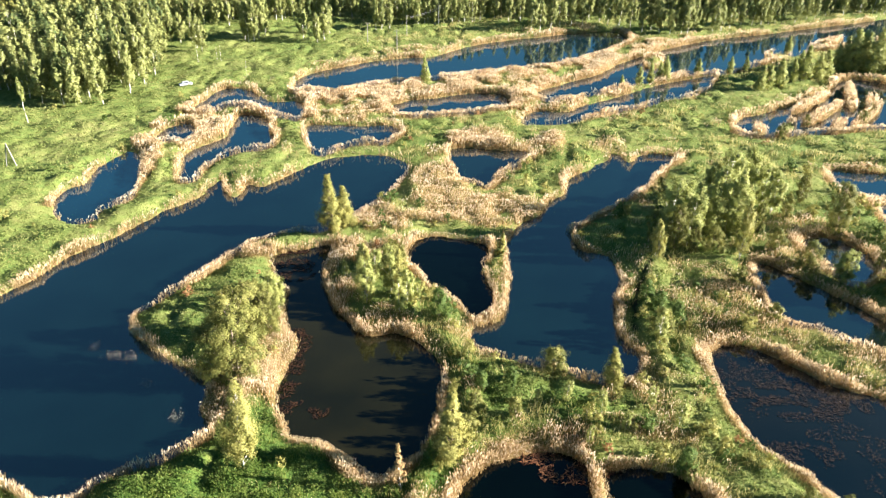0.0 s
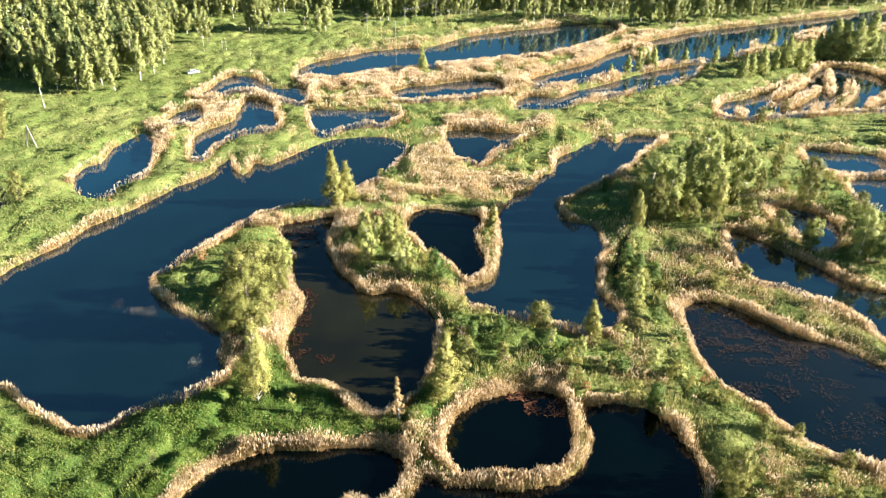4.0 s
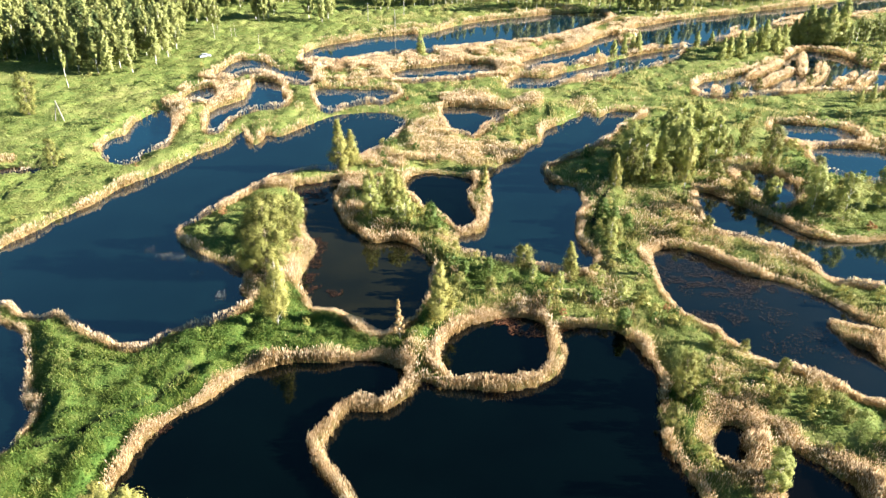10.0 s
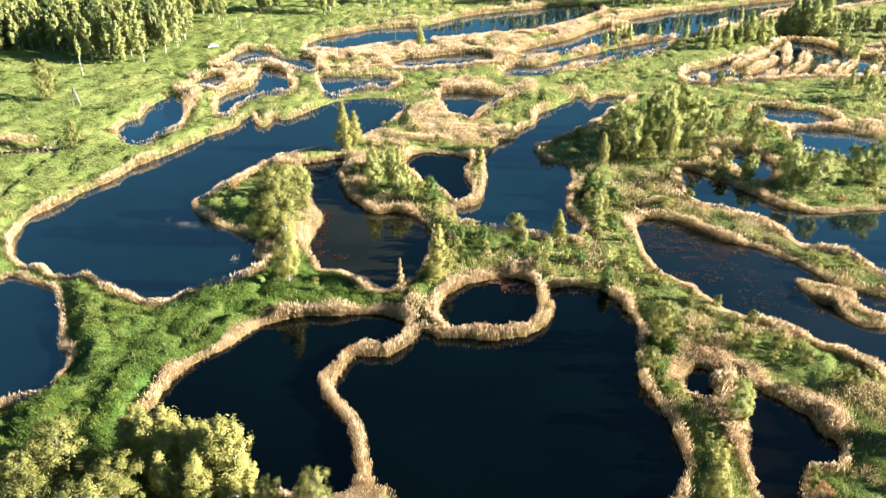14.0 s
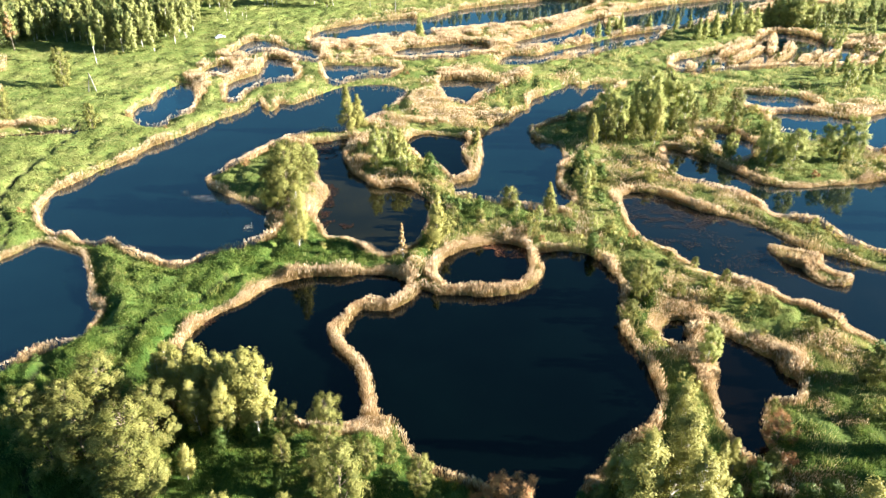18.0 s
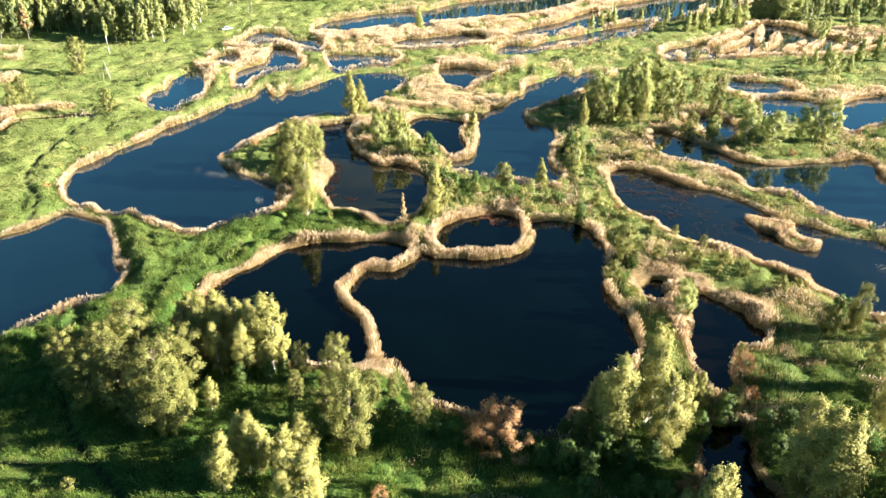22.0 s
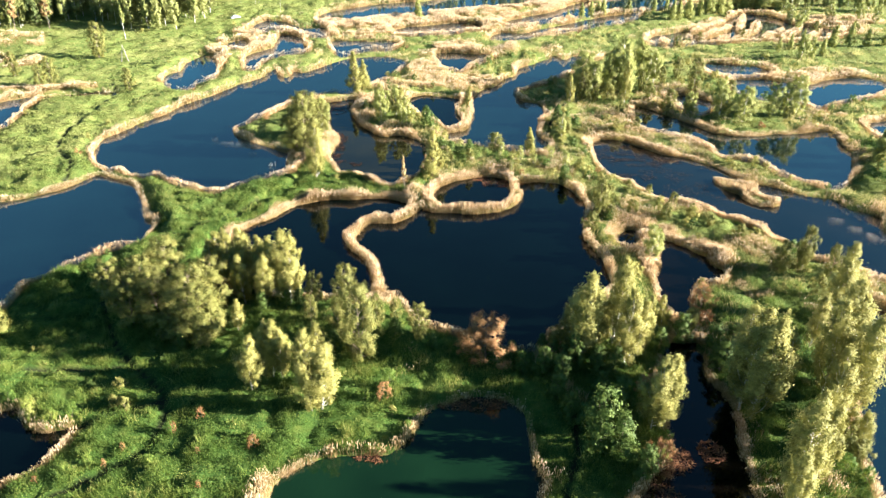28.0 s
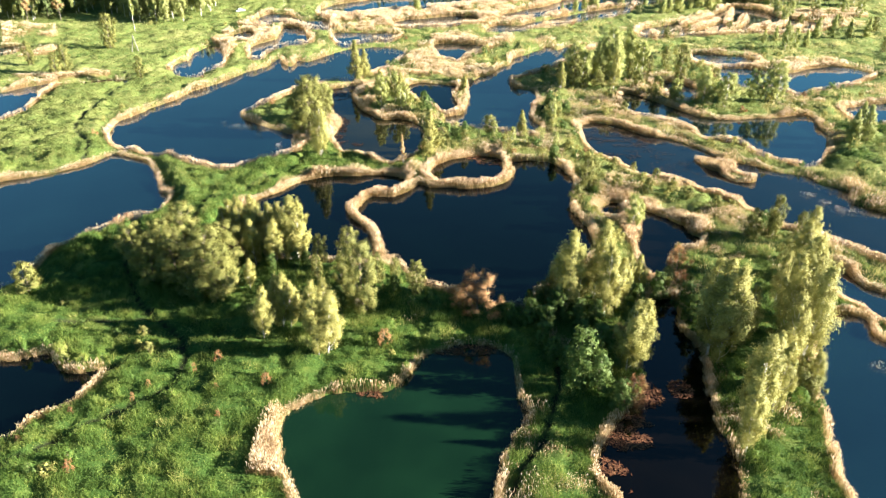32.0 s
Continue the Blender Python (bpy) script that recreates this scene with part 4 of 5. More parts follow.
def tree_meshes(seed, kind, bark, leaf, base, width, lobes, leaves, size, lobe_r, rise):
    """Trunk with limbs, and a crown of leafy lobes, for a tree one metre high."""
    r, g = random.Random(seed), np.random.default_rng(seed)
    lean = (r.uniform(-0.05, 0.05), r.uniform(-0.05, 0.05))
    near = leaves > 4000
    trunk_pts = [(lean[0] * u + 0.012 * math.sin(5 * u + seed), lean[1] * u + 0.012 * math.cos(4 * u + seed), u * 0.93) for u in (0, 0.04, 0.15, 0.35, 0.6, 0.8, 1)]
    trunk_v, trunk_f = tube(trunk_pts, [0.012, 0.009, 0.0078, 0.007, 0.0055, 0.0035, 0.0012], 6 if near else 4)
    centres, radii, outs = [], [], []
    for k in range(lobes):
        u = ((k + r.random()) / lobes) ** 0.9
        w = crown_shape(kind, u) * width * (0.9 + 0.18 * math.sin(1.7 * k + seed))
        a = 2.4 * k + r.uniform(-0.6, 0.6)
        rl = lobe_r * r.uniform(0.6, 1.25) * min(1.0, 0.4 + 0.75 * w / width)
        rad = max(0.0, w - 0.75 * rl) * r.uniform(0.5, 1.08)
        z = min(base + (1 - base) * u, 1.0 - rl * rise * 0.7)
        c = Vector((lean[0] * z + rad * math.cos(a), lean[1] * z + rad * math.sin(a), max(z, 0.5 * rl)))
        centres.append(tuple(c))
        radii.append(rl)
        outs.append((math.cos(a), math.sin(a), 0.0))
        if near or k % 3 == 0:
            z0 = max(0.05, c.z - 0.1 - 0.5 * rad)
            start = Vector((lean[0] * z0, lean[1] * z0, z0))
            v, f = tube([start, start.lerp(c, 0.55) + Vector((0, 0, -0.015)), c + Vector((0, 0, rl * 0.5))], [0.0042, 0.0026, 0.0008], 3)
            n0 = len(trunk_v)
            trunk_v += v
            trunk_f += [tuple(i + n0 for i in q) for q in f]
    centres, radii, outs = np.array(centres), np.array(radii), np.array(outs)
    knots = 14                                # twigs on every lobe, each with its spray of leaves
    d = g.normal(size=(lobes, knots, 3)) + outs[:, None] * 0.45 + np.array([0, 0, 0.3])
    d /= np.linalg.norm(d, axis=2)[:, :, None]
    reach = radii[:, None] * (0.4 + 0.8 * g.random((lobes, knots)))
    pick = g.choice(lobes, leaves, p=radii ** 2 / (radii ** 2).sum())
    knot = g.integers(0, knots, leaves)
    face, rl = d[pick, knot], radii[pick]
    off = face * (reach[pick, knot] * (0.35 + 0.65 * g.random(leaves) ** 0.5))[:, None] + g.normal(size=(leaves, 3)) * (0.23 * rl)[:, None]
    up = off[:, 2].copy()
    off[:, 2] *= rise
    off += outs[pick] * (up * 0.25 * (rise - 0.6))[:, None]
    c = centres[pick] + off
    c[:, 2] = np.maximum(c[:, 2], 0.01)
    side = c * np.array([1, 1, 0.35]) - np.array([0, 0, 0.35 * (base + 0.45 * (1 - base))])
    side /= np.linalg.norm(side, axis=1)[:, None] + 1e-6
    nrm = face * 0.95 + side * 0.5 + g.normal(size=(leaves, 3)) * 0.28 + np.array([0, 0, 0.15])
    nrm /= np.linalg.norm(nrm, axis=1)[:, None]
    t1 = np.cross(nrm, g.normal(size=(leaves, 3)))
    t1 /= np.linalg.norm(t1, axis=1)[:, None]
    t2 = np.cross(nrm, t1)
    s = (size * (0.6 + 0.8 * g.random(leaves)))[:, None]
    v = np.stack([c - t1 * s - t2 * s * 0.4, c + t1 * s - t2 * s * 0.4, c + t2 * s * 0.9], 1).reshape(-1, 3)
    crown = fast_mesh("crown", v, np.arange(len(v)), 3, leaf)
    trunk = bpy.data.meshes.new("trunk")
    trunk.from_pydata(trunk_v, [], trunk_f)
    trunk.polygons.foreach_set("use_smooth", np.ones(len(trunk.polygons), bool))
    trunk.materials.append(bark)
    trunk.update()
    return trunk, crown


def tree_model(name, label, category, group, meshes):
    root = new(name)
    root.empty_display_size = 0.2
    tagged(root, label, category, group)
    for part_name, me in zip(("trunk", "crown"), meshes):
        ob = new(part_name, me)
        ob.parent = root
    return root


def plant_at(model, x, y, h, girth=1.0):
    z = float(ground_height(np.array([x]), np.array([y]))[0]) - 0.05
    m = Matrix.Translation((x, y, max(z, 0.0))) @ Matrix.Rotation(random.uniform(0, 6.28), 4, "Z") @ Matrix.Diagonal((h * girth, h * girth, h, 1))
    return copy_thing(model, m)


MODELS = {}


def kinds(key, count, name, label, category, group, *spec):
    MODELS[key] = [tree_model(name, label, category, group, tree_meshes(100 + 7 * len(MODELS) + k, *spec)) for k in range(count)]


kinds("birch", 5, "birch_tree", "slender birch with white trunk and pale yellow-green leaves", "tree", "birches", "oval", WHITE_BARK, BIRCH, 0.1, 0.2, 36, 15000, 0.0072, 0.075, 1.7)
kinds("willow", 4, "willow_tree", "broad rounded willow with yellow-green foliage", "tree", "willows", "round", GREY_BARK, WILLOW, 0.03, 0.36, 58, 20000, 0.0082, 0.088, 1.0)
kinds("cone", 3, "young_alder", "young cone-shaped tree with light green leaves", "tree", "young trees", "cone", GREY_BARK, BIRCH, 0.03, 0.2, 40, 13000, 0.008, 0.075, 1.5)
kinds("bush", 4, "shrub", "low rounded green willow shrub", "shrub", "shrubs", "bush", GREY_BARK, WILLOW, 0.02, 0.56, 22, 5000, 0.02, 0.17, 0.9)
kinds("dark", 3, "alder_shrub", "dense dark green alder shrub", "shrub", "shrubs", "bush", GREY_BARK, DARK_LEAF, 0.02, 0.45, 30, 5000, 0.02, 0.15, 0.9)
kinds("rusty", 3, "rusty_shrub", "shrub with dry reddish-brown leaves", "shrub", "rusty shrubs", "bush", GREY_BARK, RUSTY, 0.06, 0.48, 34, 10000, 0.0085, 0.11, 1.1)
kinds("straw", 3, "shrub", "straw and green coloured shrub at the edge of the water", "shrub", "dry shrubs", "bush", GREY_BARK, GRASS, 0.02, 0.55, 26, 3500, 0.020, 0.13, 1.3)
kinds("mid", 5, "birch_tree", "leafy birch with dense yellow-green crown", "tree", "birches", "round", WHITE_BARK, MID_LEAF, 0.04, 0.27, 24, 8000, 0.0115, 0.085, 1.3)
kinds("slim", 3, "birch_tree", "leafy birch with a slim yellow-green crown", "tree", "birches", "oval", WHITE_BARK, MID_LEAF, 0.1, 0.21, 22, 7500, 0.011, 0.075, 1.7)
kinds("poplar", 3, "young_poplar", "young upright poplar with green leaves", "tree", "young trees", "cone", GREY_BARK, MID_LEAF, 0.04, 0.23, 34, 8000, 0.0112, 0.08, 1.6)
kinds("bare", 2, "dead_birch", "dead bare birch with a pale trunk and few twigs", "tree", "dead birches", "oval", WHITE_BARK, MID_LEAF, 0.45, 0.12, 6, 400, 0.009, 0.035, 1.4)
kinds("lone", 1, "birch_tree", "thin birch with a long bare trunk and a small crown", "tree", "birches", "oval", WHITE_BARK, MID_LEAF, 0.5, 0.1, 9, 1200, 0.0105, 0.05, 1.6)
kinds("rusty_tree", 1, "rusty_birch", "small slender tree turning rusty brown", "tree", "", "cone", WHITE_BARK, REED_LEAF, 0.12, 0.15, 20, 4500, 0.011, 0.05, 1.4)
kinds("far", 5, "forest_tree", "tall birch at the edge of the forest", "tree", "forest trees", "oval", WHITE_BARK, FOREST_LEAF, 0.16, 0.22, 18, 3600, 0.0165, 0.08, 1.7)
kinds("far_dark", 4, "forest_alder", "tall dark green forest tree", "tree", "forest trees", "oval", GREY_BARK, FOREST_DARK, 0.14, 0.22, 16, 3200, 0.0165, 0.08, 1.7)
kinds("pine", 2, "pine_tree", "pine with a bare trunk and orange-brown crown", "tree", "pines", "cone", GREY_BARK, NEEDLE, 0.35, 0.2, 12, 1800, 0.02, 0.07, 0.8)
kinds("low", 4, "green_bush", "small green bush among the reeds", "shrub", "small bushes", "bush", GREY_BARK, BIRCH, 0.02, 0.7, 9, 700, 0.045, 0.26, 0.8)
kinds("low_dark", 3, "dark_bush", "small dark green bush in the grass", "shrub", "small bushes", "bush", GREY_BARK, DARK_LEAF, 0.02, 0.7, 9, 700, 0.045, 0.26, 0.8)
kinds("low_rusty", 2, "dry_bush", "small rusty-brown dry bush in the grass", "shrub", "small bushes", "bush", GREY_BARK, RUSTY, 0.02, 0.6, 9, 700, 0.045, 0.22, 0.9)

GROVES["islet_willow"] = [(-27.3, 79.9, 13.0), (-25.1, 88.7, 8.4), (-29.1, 78.9, 10.2), (-27.2, 87.5, 9.2)]
GROVES["white_birch"] = [(-22.4, 62.7, 12.1), (-12.0, 99.5, 8.8), (-6.9, 99.6, 8.1), (36.5, 112.9, 7.2)]
GROVES["islet_birch"] = [(38.6, 31.8, 7.2), (39.9, 32.8, 5.6)]
GROVES["slim_birch"] = [(36.7, 112.1, 7.3), (51.2, 113.4, 11.2)]
GROVES["cone_tree"] = [(1.2, 64.4, 10.2), (23.1, 79.4, 6.7), (10.1, 114.8, 4.5), (-20.0, 122.1, 11.3), (-18.1, 123.8, 8.6)]
GROVES["rusty_tree"] = [(-4.4, 60.4, 7.0)]
GROVES["grove_birch"] = [(40.3, 120.0, 11.5), (47.6, 125.9, 7.6), (51.1, 132.9, 10.4), (54.0, 130.0, 13.3), (53.7, 122.2, 12.5), (60.7, 136.9, 12.1), (62.7, 135.4, 8.8), (43.4, 123.3, 9.6), (51.6, 127.7, 11.6), (43.3, 118.0, 9.9), (48.9, 122.0, 11.1), (63.5, 131.5, 9.0), (52.2, 123.5, 10.2)]
GROVES["side_birch"] = [(72.6, 101.8, 10.2), (74.1, 103.1, 7.5), (77.8, 100.3, 9.2), (86.9, 104.4, 9.0), (90.5, 105.4, 8.6), (93.1, 104.5, 10.7), (66.7, 107.3, 6.3), (69.1, 108.0, 5.1)]
GROVES["round_bush"] = [(71.6, 137.2, 6.4), (32.2, 91.1, 4.4), (15.9, 83.5, 4.4), (-8.7, 108.2, 5.0), (62.7, 112.0, 4.8), (67.4, 107.3, 5.9), (72.7, 124.0, 10.8), (4.3, 72.7, 3.3)]
GROVES["small_tree"] = [(102.5, 79.4, 8.0), (97.9, 73.9, 7.8), (101.9, 74.0, 8.5), (118.5, 171.3, 5.1), (123.4, 173.8, 6.1), (133.4, 174.2, 7.4), (140.2, 176.0, 8.0), (145.4, 174.6, 6.5), (151.5, 174.8, 6.9), (113.1, 167.3, 5.0), (126.1, 164.0, 5.9)]
GROVES["spit_poplar"] = [(76.8, 233.1, 5.6), (87.8, 233.6, 5.8), (93.8, 232.7, 4.7), (107.0, 250.8, 2.9), (116.4, 257.9, 6.4), (89.4, 210.5, 7.3), (92.6, 212.3, 7.4), (97.6, 216.3, 9.1), (103.7, 221.1, 7.1), (107.3, 222.5, 10.5), (112.7, 224.5, 8.5), (116.3, 227.6, 8.9), (121.8, 234.1, 9.1), (125.1, 235.5, 10.5), (126.3, 234.3, 13.4), (129.1, 234.5, 12.6), (132.0, 231.5, 14.1), (137.3, 234.9, 15.1), (133.4, 239.8, 11.0), (107.1, 227.2, 8.1)]
GROVES["reed_poplar"] = [(56.2, 221.7, 5.9), (50.8, 215.8, 4.2), (60.3, 224.9, 6.3), (65.5, 225.2, 7.2), (66.6, 219.4, 6.2), (-5.8, 215.9, 7.4), (62.9, 225.0, 5.8)]
GROVES["shore_birch"] = [(86.4, 280.5, 11.4), (88.5, 280.7, 12.4), (91.9, 285.3, 11.5), (95.7, 287.3, 10.2), (99.5, 285.7, 11.9), (103.3, 287.8, 10.2), (107.4, 290.8, 10.1), (114.1, 297.9, 9.4), (121.3, 296.4, 8.8), (124.9, 298.5, 9.4), (128.7, 301.7, 8.9), (131.5, 301.9, 7.8), (136.7, 302.2, 10.0), (147.8, 310.0, 8.6), (155.3, 316.8, 8.6), (162.5, 317.2, 9.7), (170.7, 320.0, 9.3), (179.1, 322.7, 8.9), (118.6, 298.1, 10.5), (143.4, 307.6, 10.1)]
GROVES["bank_birch"] = [(31.4, 281.7, 11.4), (34.8, 283.7, 11.1), (39.3, 286.7, 11.6), (42.9, 289.7, 12.1), (47.5, 291.8, 10.7), (52.1, 294.0, 10.4), (59.2, 297.3, 10.9), (62.0, 294.6, 11.4), (66.0, 293.0, 12.8), (69.4, 288.5, 12.6), (72.7, 284.1, 11.5), (75.9, 284.3, 11.5), (78.6, 282.7, 12.8), (82.2, 280.3, 12.4)]
GROVES["row_birch"] = [(-26.0, 282.7, 11.4), (-23.8, 282.8, 10.4), (-21.0, 284.8, 10.1), (-16.7, 292.6, 9.7), (-10.6, 290.1, 11.2), (-8.1, 292.2, 11.5), (-4.2, 292.4, 11.5), (-1.0, 292.6, 11.9), (2.3, 292.8, 11.9), (4.9, 293.9, 11.4), (7.0, 294.1, 11.8), (9.9, 295.2, 11.6), (13.2, 297.4, 11.3), (18.9, 301.7, 11.6), (24.0, 295.1, 10.8), (28.8, 300.4, 11.4)]
GROVES["meadow_birch"] = [(-68.6, 263.1, 13.6), (-66.6, 263.2, 14.5), (-65.6, 267.3, 14.7), (-70.1, 265.4, 13.1), (-64.5, 271.6, 13.0), (-65.0, 294.4, 11.8), (-50.2, 268.2, 12.3), (-44.5, 262.1, 10.4), (-42.3, 264.6, 11.8), (-42.2, 275.5, 12.6), (-83.1, 252.2, 11.0), (-87.9, 262.0, 10.8), (-91.0, 259.4, 10.3), (-95.0, 261.6, 8.9), (-80.1, 247.2, 10.3), (-62.9, 294.5, 11.8), (-61.5, 304.7, 10.0)]
GROVES["dead_trunk"] = [(-77.3, 233.6, 6.5), (-70.3, 234.0, 5.1), (-72.4, 237.2, 4.8), (-58.7, 219.1, 6.2)]
GROVES["lone_birch"] = [(-103.4, 177.7, 11.5)]
GROVES["meadow_bush"] = [(-103.1, 154.8, 11.2), (-104.5, 125.7, 8.2), (-81.7, 121.3, 6.5), (-119.2, 134.5, 7.3), (-106.4, 123.1, 6.9)]
GROVES["east_wood"] = [(139.2, 229.5, 8.5), (145.5, 232.5, 9.0), (153.8, 235.7, 9.0), (157.3, 233.9, 8.0), (163.0, 232.3, 9.0), (168.6, 230.6, 9.5), (146.2, 238.3, 8.5), (137.9, 235.1, 8.5), (170.2, 240.2, 9.0), (153.3, 240.5, 9.0), (164.4, 241.9, 8.0), (175.1, 232.7, 9.0), (178.5, 229.1, 9.0), (177.5, 241.4, 9.0)]
GROVES["east_birch"] = [(131.8, 214.4, 6.5), (134.9, 212.0, 6.0), (135.8, 207.2, 7.0), (134.9, 199.4, 6.5), (150.5, 214.2, 7.0), (117.1, 159.0, 8.0), (120.7, 160.8, 7.0), (161.6, 212.9, 7.0), (165.2, 208.2, 7.5)]
GROVES["pine"] = [(-144.3, 186.2, 13.5), (-134.9, 190.6, 12.4)]
GROVES["big_willow"] = [(-45.6, 16.3, 8.0), (-41.7, 16.9, 8.6), (-38.9, 20.1, 9.2), (-37.9, 12.2, 9.3), (-32.6, 11.2, 10.0), (-30.3, 6.7, 9.3), (-31.4, 15.8, 8.2), (-33.5, 7.4, 4.4), (-41.7, 12.2, 8.5), (-29.5, 8.5, 6.5), (-35.0, 8.5, 5.0)]
GROVES["lake_birch"] = [(-32.8, 23.4, 8.0), (-30.9, 24.6, 9.3), (-28.4, 21.9, 11.3), (-26.2, 22.8, 11.4), (-22.7, 20.6, 10.6), (-21.1, 19.4, 12.3), (-18.5, 20.3, 7.9), (-27.3, 22.4, 10.1), (-24.4, 21.9, 10.4), (-19.9, 18.4, 11.4), (-31.6, 23.5, 8.7), (-26.8, 17.7, 8.7), (-23.4, 16.5, 8.2), (-26.2, 10.7, 5.5)]
GROVES["mid_willow"] = [(-11.2, 15.4, 7.9), (-11.2, 8.7, 7.2), (-7.9, 3.9, 12.0), (-6.1, 10.9, 5.4), (0.0, 7.7, 6.0), (-15.8, 15.9, 5.5), (-3.6, 12.8, 4.0), (-15.9, 12.6, 4.5)]
GROVES["near_birch"] = [(-21.4, -2.2, 8.2), (-18.8, -0.2, 8.8), (-19.9, 0.1, 8.0), (-17.7, -0.1, 7.9), (-14.8, -1.9, 8.8), (-13.0, 1.7, 7.5), (-13.0, -6.5, 8.7), (-11.6, -6.0, 9.6)]
GROVES["point_birch"] = [(22.4, 4.2, 13.9), (27.9, 2.8, 12.1), (27.4, 7.9, 12.8), (30.8, 11.7, 5.8), (32.1, 9.0, 7.5), (34.9, 11.2, 6.3), (30.3, 15.8, 8.7), (24.8, 7.4, 9.2), (30.3, 5.4, 9.1), (21.2, 9.5, 7.5)]
GROVES["channel_birch"] = [(28.6, -9.1, 10.9), (29.9, -8.7, 11.5), (41.8, -7.0, 15.2), (39.8, -4.9, 15.6), (44.2, -4.8, 11.3), (41.8, -1.9, 13.3), (47.0, -2.4, 9.3), (53.5, -12.7, 6.2)]
GROVES["tall_birch"] = [(62.5, 15.1, 12.2), (56.3, 3.3, 14.3), (53.3, -6.9, 15.8), (52.4, -2.6, 14.5), (45.3, -17.1, 10.6), (41.6, -19.9, 13.6), (46.1, -12.7, 9.1), (56.9, -1.2, 9.4), (58.6, 10.0, 12.6), (39.5, -24.0, 11.0), (49.4, -9.8, 12.5), (53.8, -3.8, 12.0), (55.0, 7.2, 9.0), (57.9, 2.9, 12.0)]
GROVES["back_bush"] = [(44.4, 23.1, 2.3)]
GROVES["low_bush"] = [(39.2, 11.3, 4.5), (62.6, 28.5, 8.4), (65.9, 25.6, 6.4), (19.3, 6.1, 4.5), (-37.7, -5.8, 2.0), (-36.3, -6.2, 2.2), (30.2, 43.1, 4.1), (50.0, -13.6, 4.5), (52.4, -14.7, 3.5), (61.7, 20.5, 4.0), (58.9, 28.1, 5.5), (62.4, 28.2, 5.0), (52.4, -9.8, 4.0)]
GROVES["dark_bush"] = [(21.8, -12.3, 8.5), (23.9, -13.2, 5.8), (24.1, -8.9, 5.6), (26.2, -16.2, 4.6), (39.0, 6.3, 5.0), (40.8, 2.4, 5.2), (37.6, 8.8, 4.6), (43.9, 7.1, 4.5), (23.3, -4.1, 4.5), (20.7, -8.9, 4.0), (25.8, -5.3, 5.0), (34.3, 6.2, 4.0), (23.8, 1.1, 4.0), (18.1, 1.1, 3.2), (26.2, 1.2, 4.2), (-38.8, 12.4, 3.5), (-32.6, 5.9, 3.0), (-27.3, 12.2, 3.2), (-20.0, 15.9, 3.2), (-23.4, 14.9, 3.0), (-15.3, 8.2, 2.6)]
# the last few, by the green pond's north bank, are added to shade it
GROVES["dark_bush"] += [(-11.6, 6.2, 2.8), (-18.4, 17.3, 3.0), (-8.3, 6.5, 2.8), (-3.4, 8.7, 3.0), (1.8, 6.3, 2.6), (6.9, 5.9, 2.6), (12.6, 3.8, 2.8), (16.2, 6.8, 3.2), (18.5, 4.6, 2.6), (-43.7, 19.2, 3.5), (-44.3, 15.7, 3.0), (-33.6, 19.3, 3.5), (-7.1, 12.7, 2.6), (-29.5, 17.6, 3.4), (-26.6, 21.2, 3.2), (16.5, 0.8, 4.5), (18.9, -0.5, 4.5), (20.9, 2.2, 5.0), (13.7, 1.3, 3.5), (17.9, -4.1, 4.0), (19.0, -7.2, 4.2)]
GROVES["rusty_bush"] = [(41.0, 12.9, 3.2), (9.1, 3.7, 7.0), (7.2, 4.6, 5.0), (42.9, 17.9, 4.4), (29.4, -2.6, 3.1), (27.6, -15.8, 4.2)]
GROVES["grove_bush"] = [(40.6, 116.1, 8.9), (37.4, 119.1, 6.4), (44.0, 116.2, 6.0), (64.7, 128.0, 6.0), (58.0, 123.6, 5.9), (47.3, 116.3, 4.8), (58.5, 116.6, 4.5), (48.5, 105.1, 3.6), (73.0, 111.3, 3.9), (81.4, 120.3, 4.6), (57.9, 105.3, 3.2), (82.8, 110.4, 5.0), (61.1, 95.1, 3.1), (50.3, 94.9, 3.6)]
GROVES["rusty_tuft"] = [(-29.1, -10.1, 2.4), (-26.3, -8.0, 2.7), (-33.9, -13.4, 2.0), (-35.0, -16.1, 2.0), (-19.0, -12.7, 3.1), (-25.0, -14.1, 1.7), (-23.4, -19.4, 1.9), (-41.9, -18.2, 1.7), (-45.8, -23.4, 2.1), (-37.6, -28.4, 3.3), (-4.2, -4.4, 4.4)]
GROVES["edge_bush"] = [(-60.0, 9.3, 5.4), (43.3, 137.8, 4.6), (94.5, 182.6, 3.3), (82.1, 174.0, 4.2), (108.3, 187.4, 3.7), (146.7, 153.9, 5.8), (159.5, 184.9, 5.3), (150.1, 193.3, 5.4), (135.9, 194.6, 5.0)]
GROVES["straw_bush"] = [(-36.0, -4.9, 1.8), (-48.6, -5.7, 2.2), (-44.2, -8.6, 2.8), (-42.4, -7.5, 2.4), (-48.9, -6.9, 2.8), (-46.8, -8.4, 2.4), (-51.5, -4.6, 2.2), (-54.0, -5.4, 2.6), (-3.6, -1.8, 3.0), (-6.5, -4.4, 1.8), (-37.1, -15.4, 1.6), (-29.8, -16.3, 1.6), (-29.4, -10.5, 1.8), (-19.3, -11.5, 2.0), (-23.6, -18.7, 1.3), (-38.3, -26.8, 2.2), (-0.9, -10.2, 1.8), (30.8, -13.3, 2.6), (29.2, -16.9, 2.0), (42.0, -9.9, 3.0), (40.5, -16.3, 2.6), (48.9, -16.2, 3.0), (50.9, -17.2, 2.5), (39.9, -25.5, 1.8)]
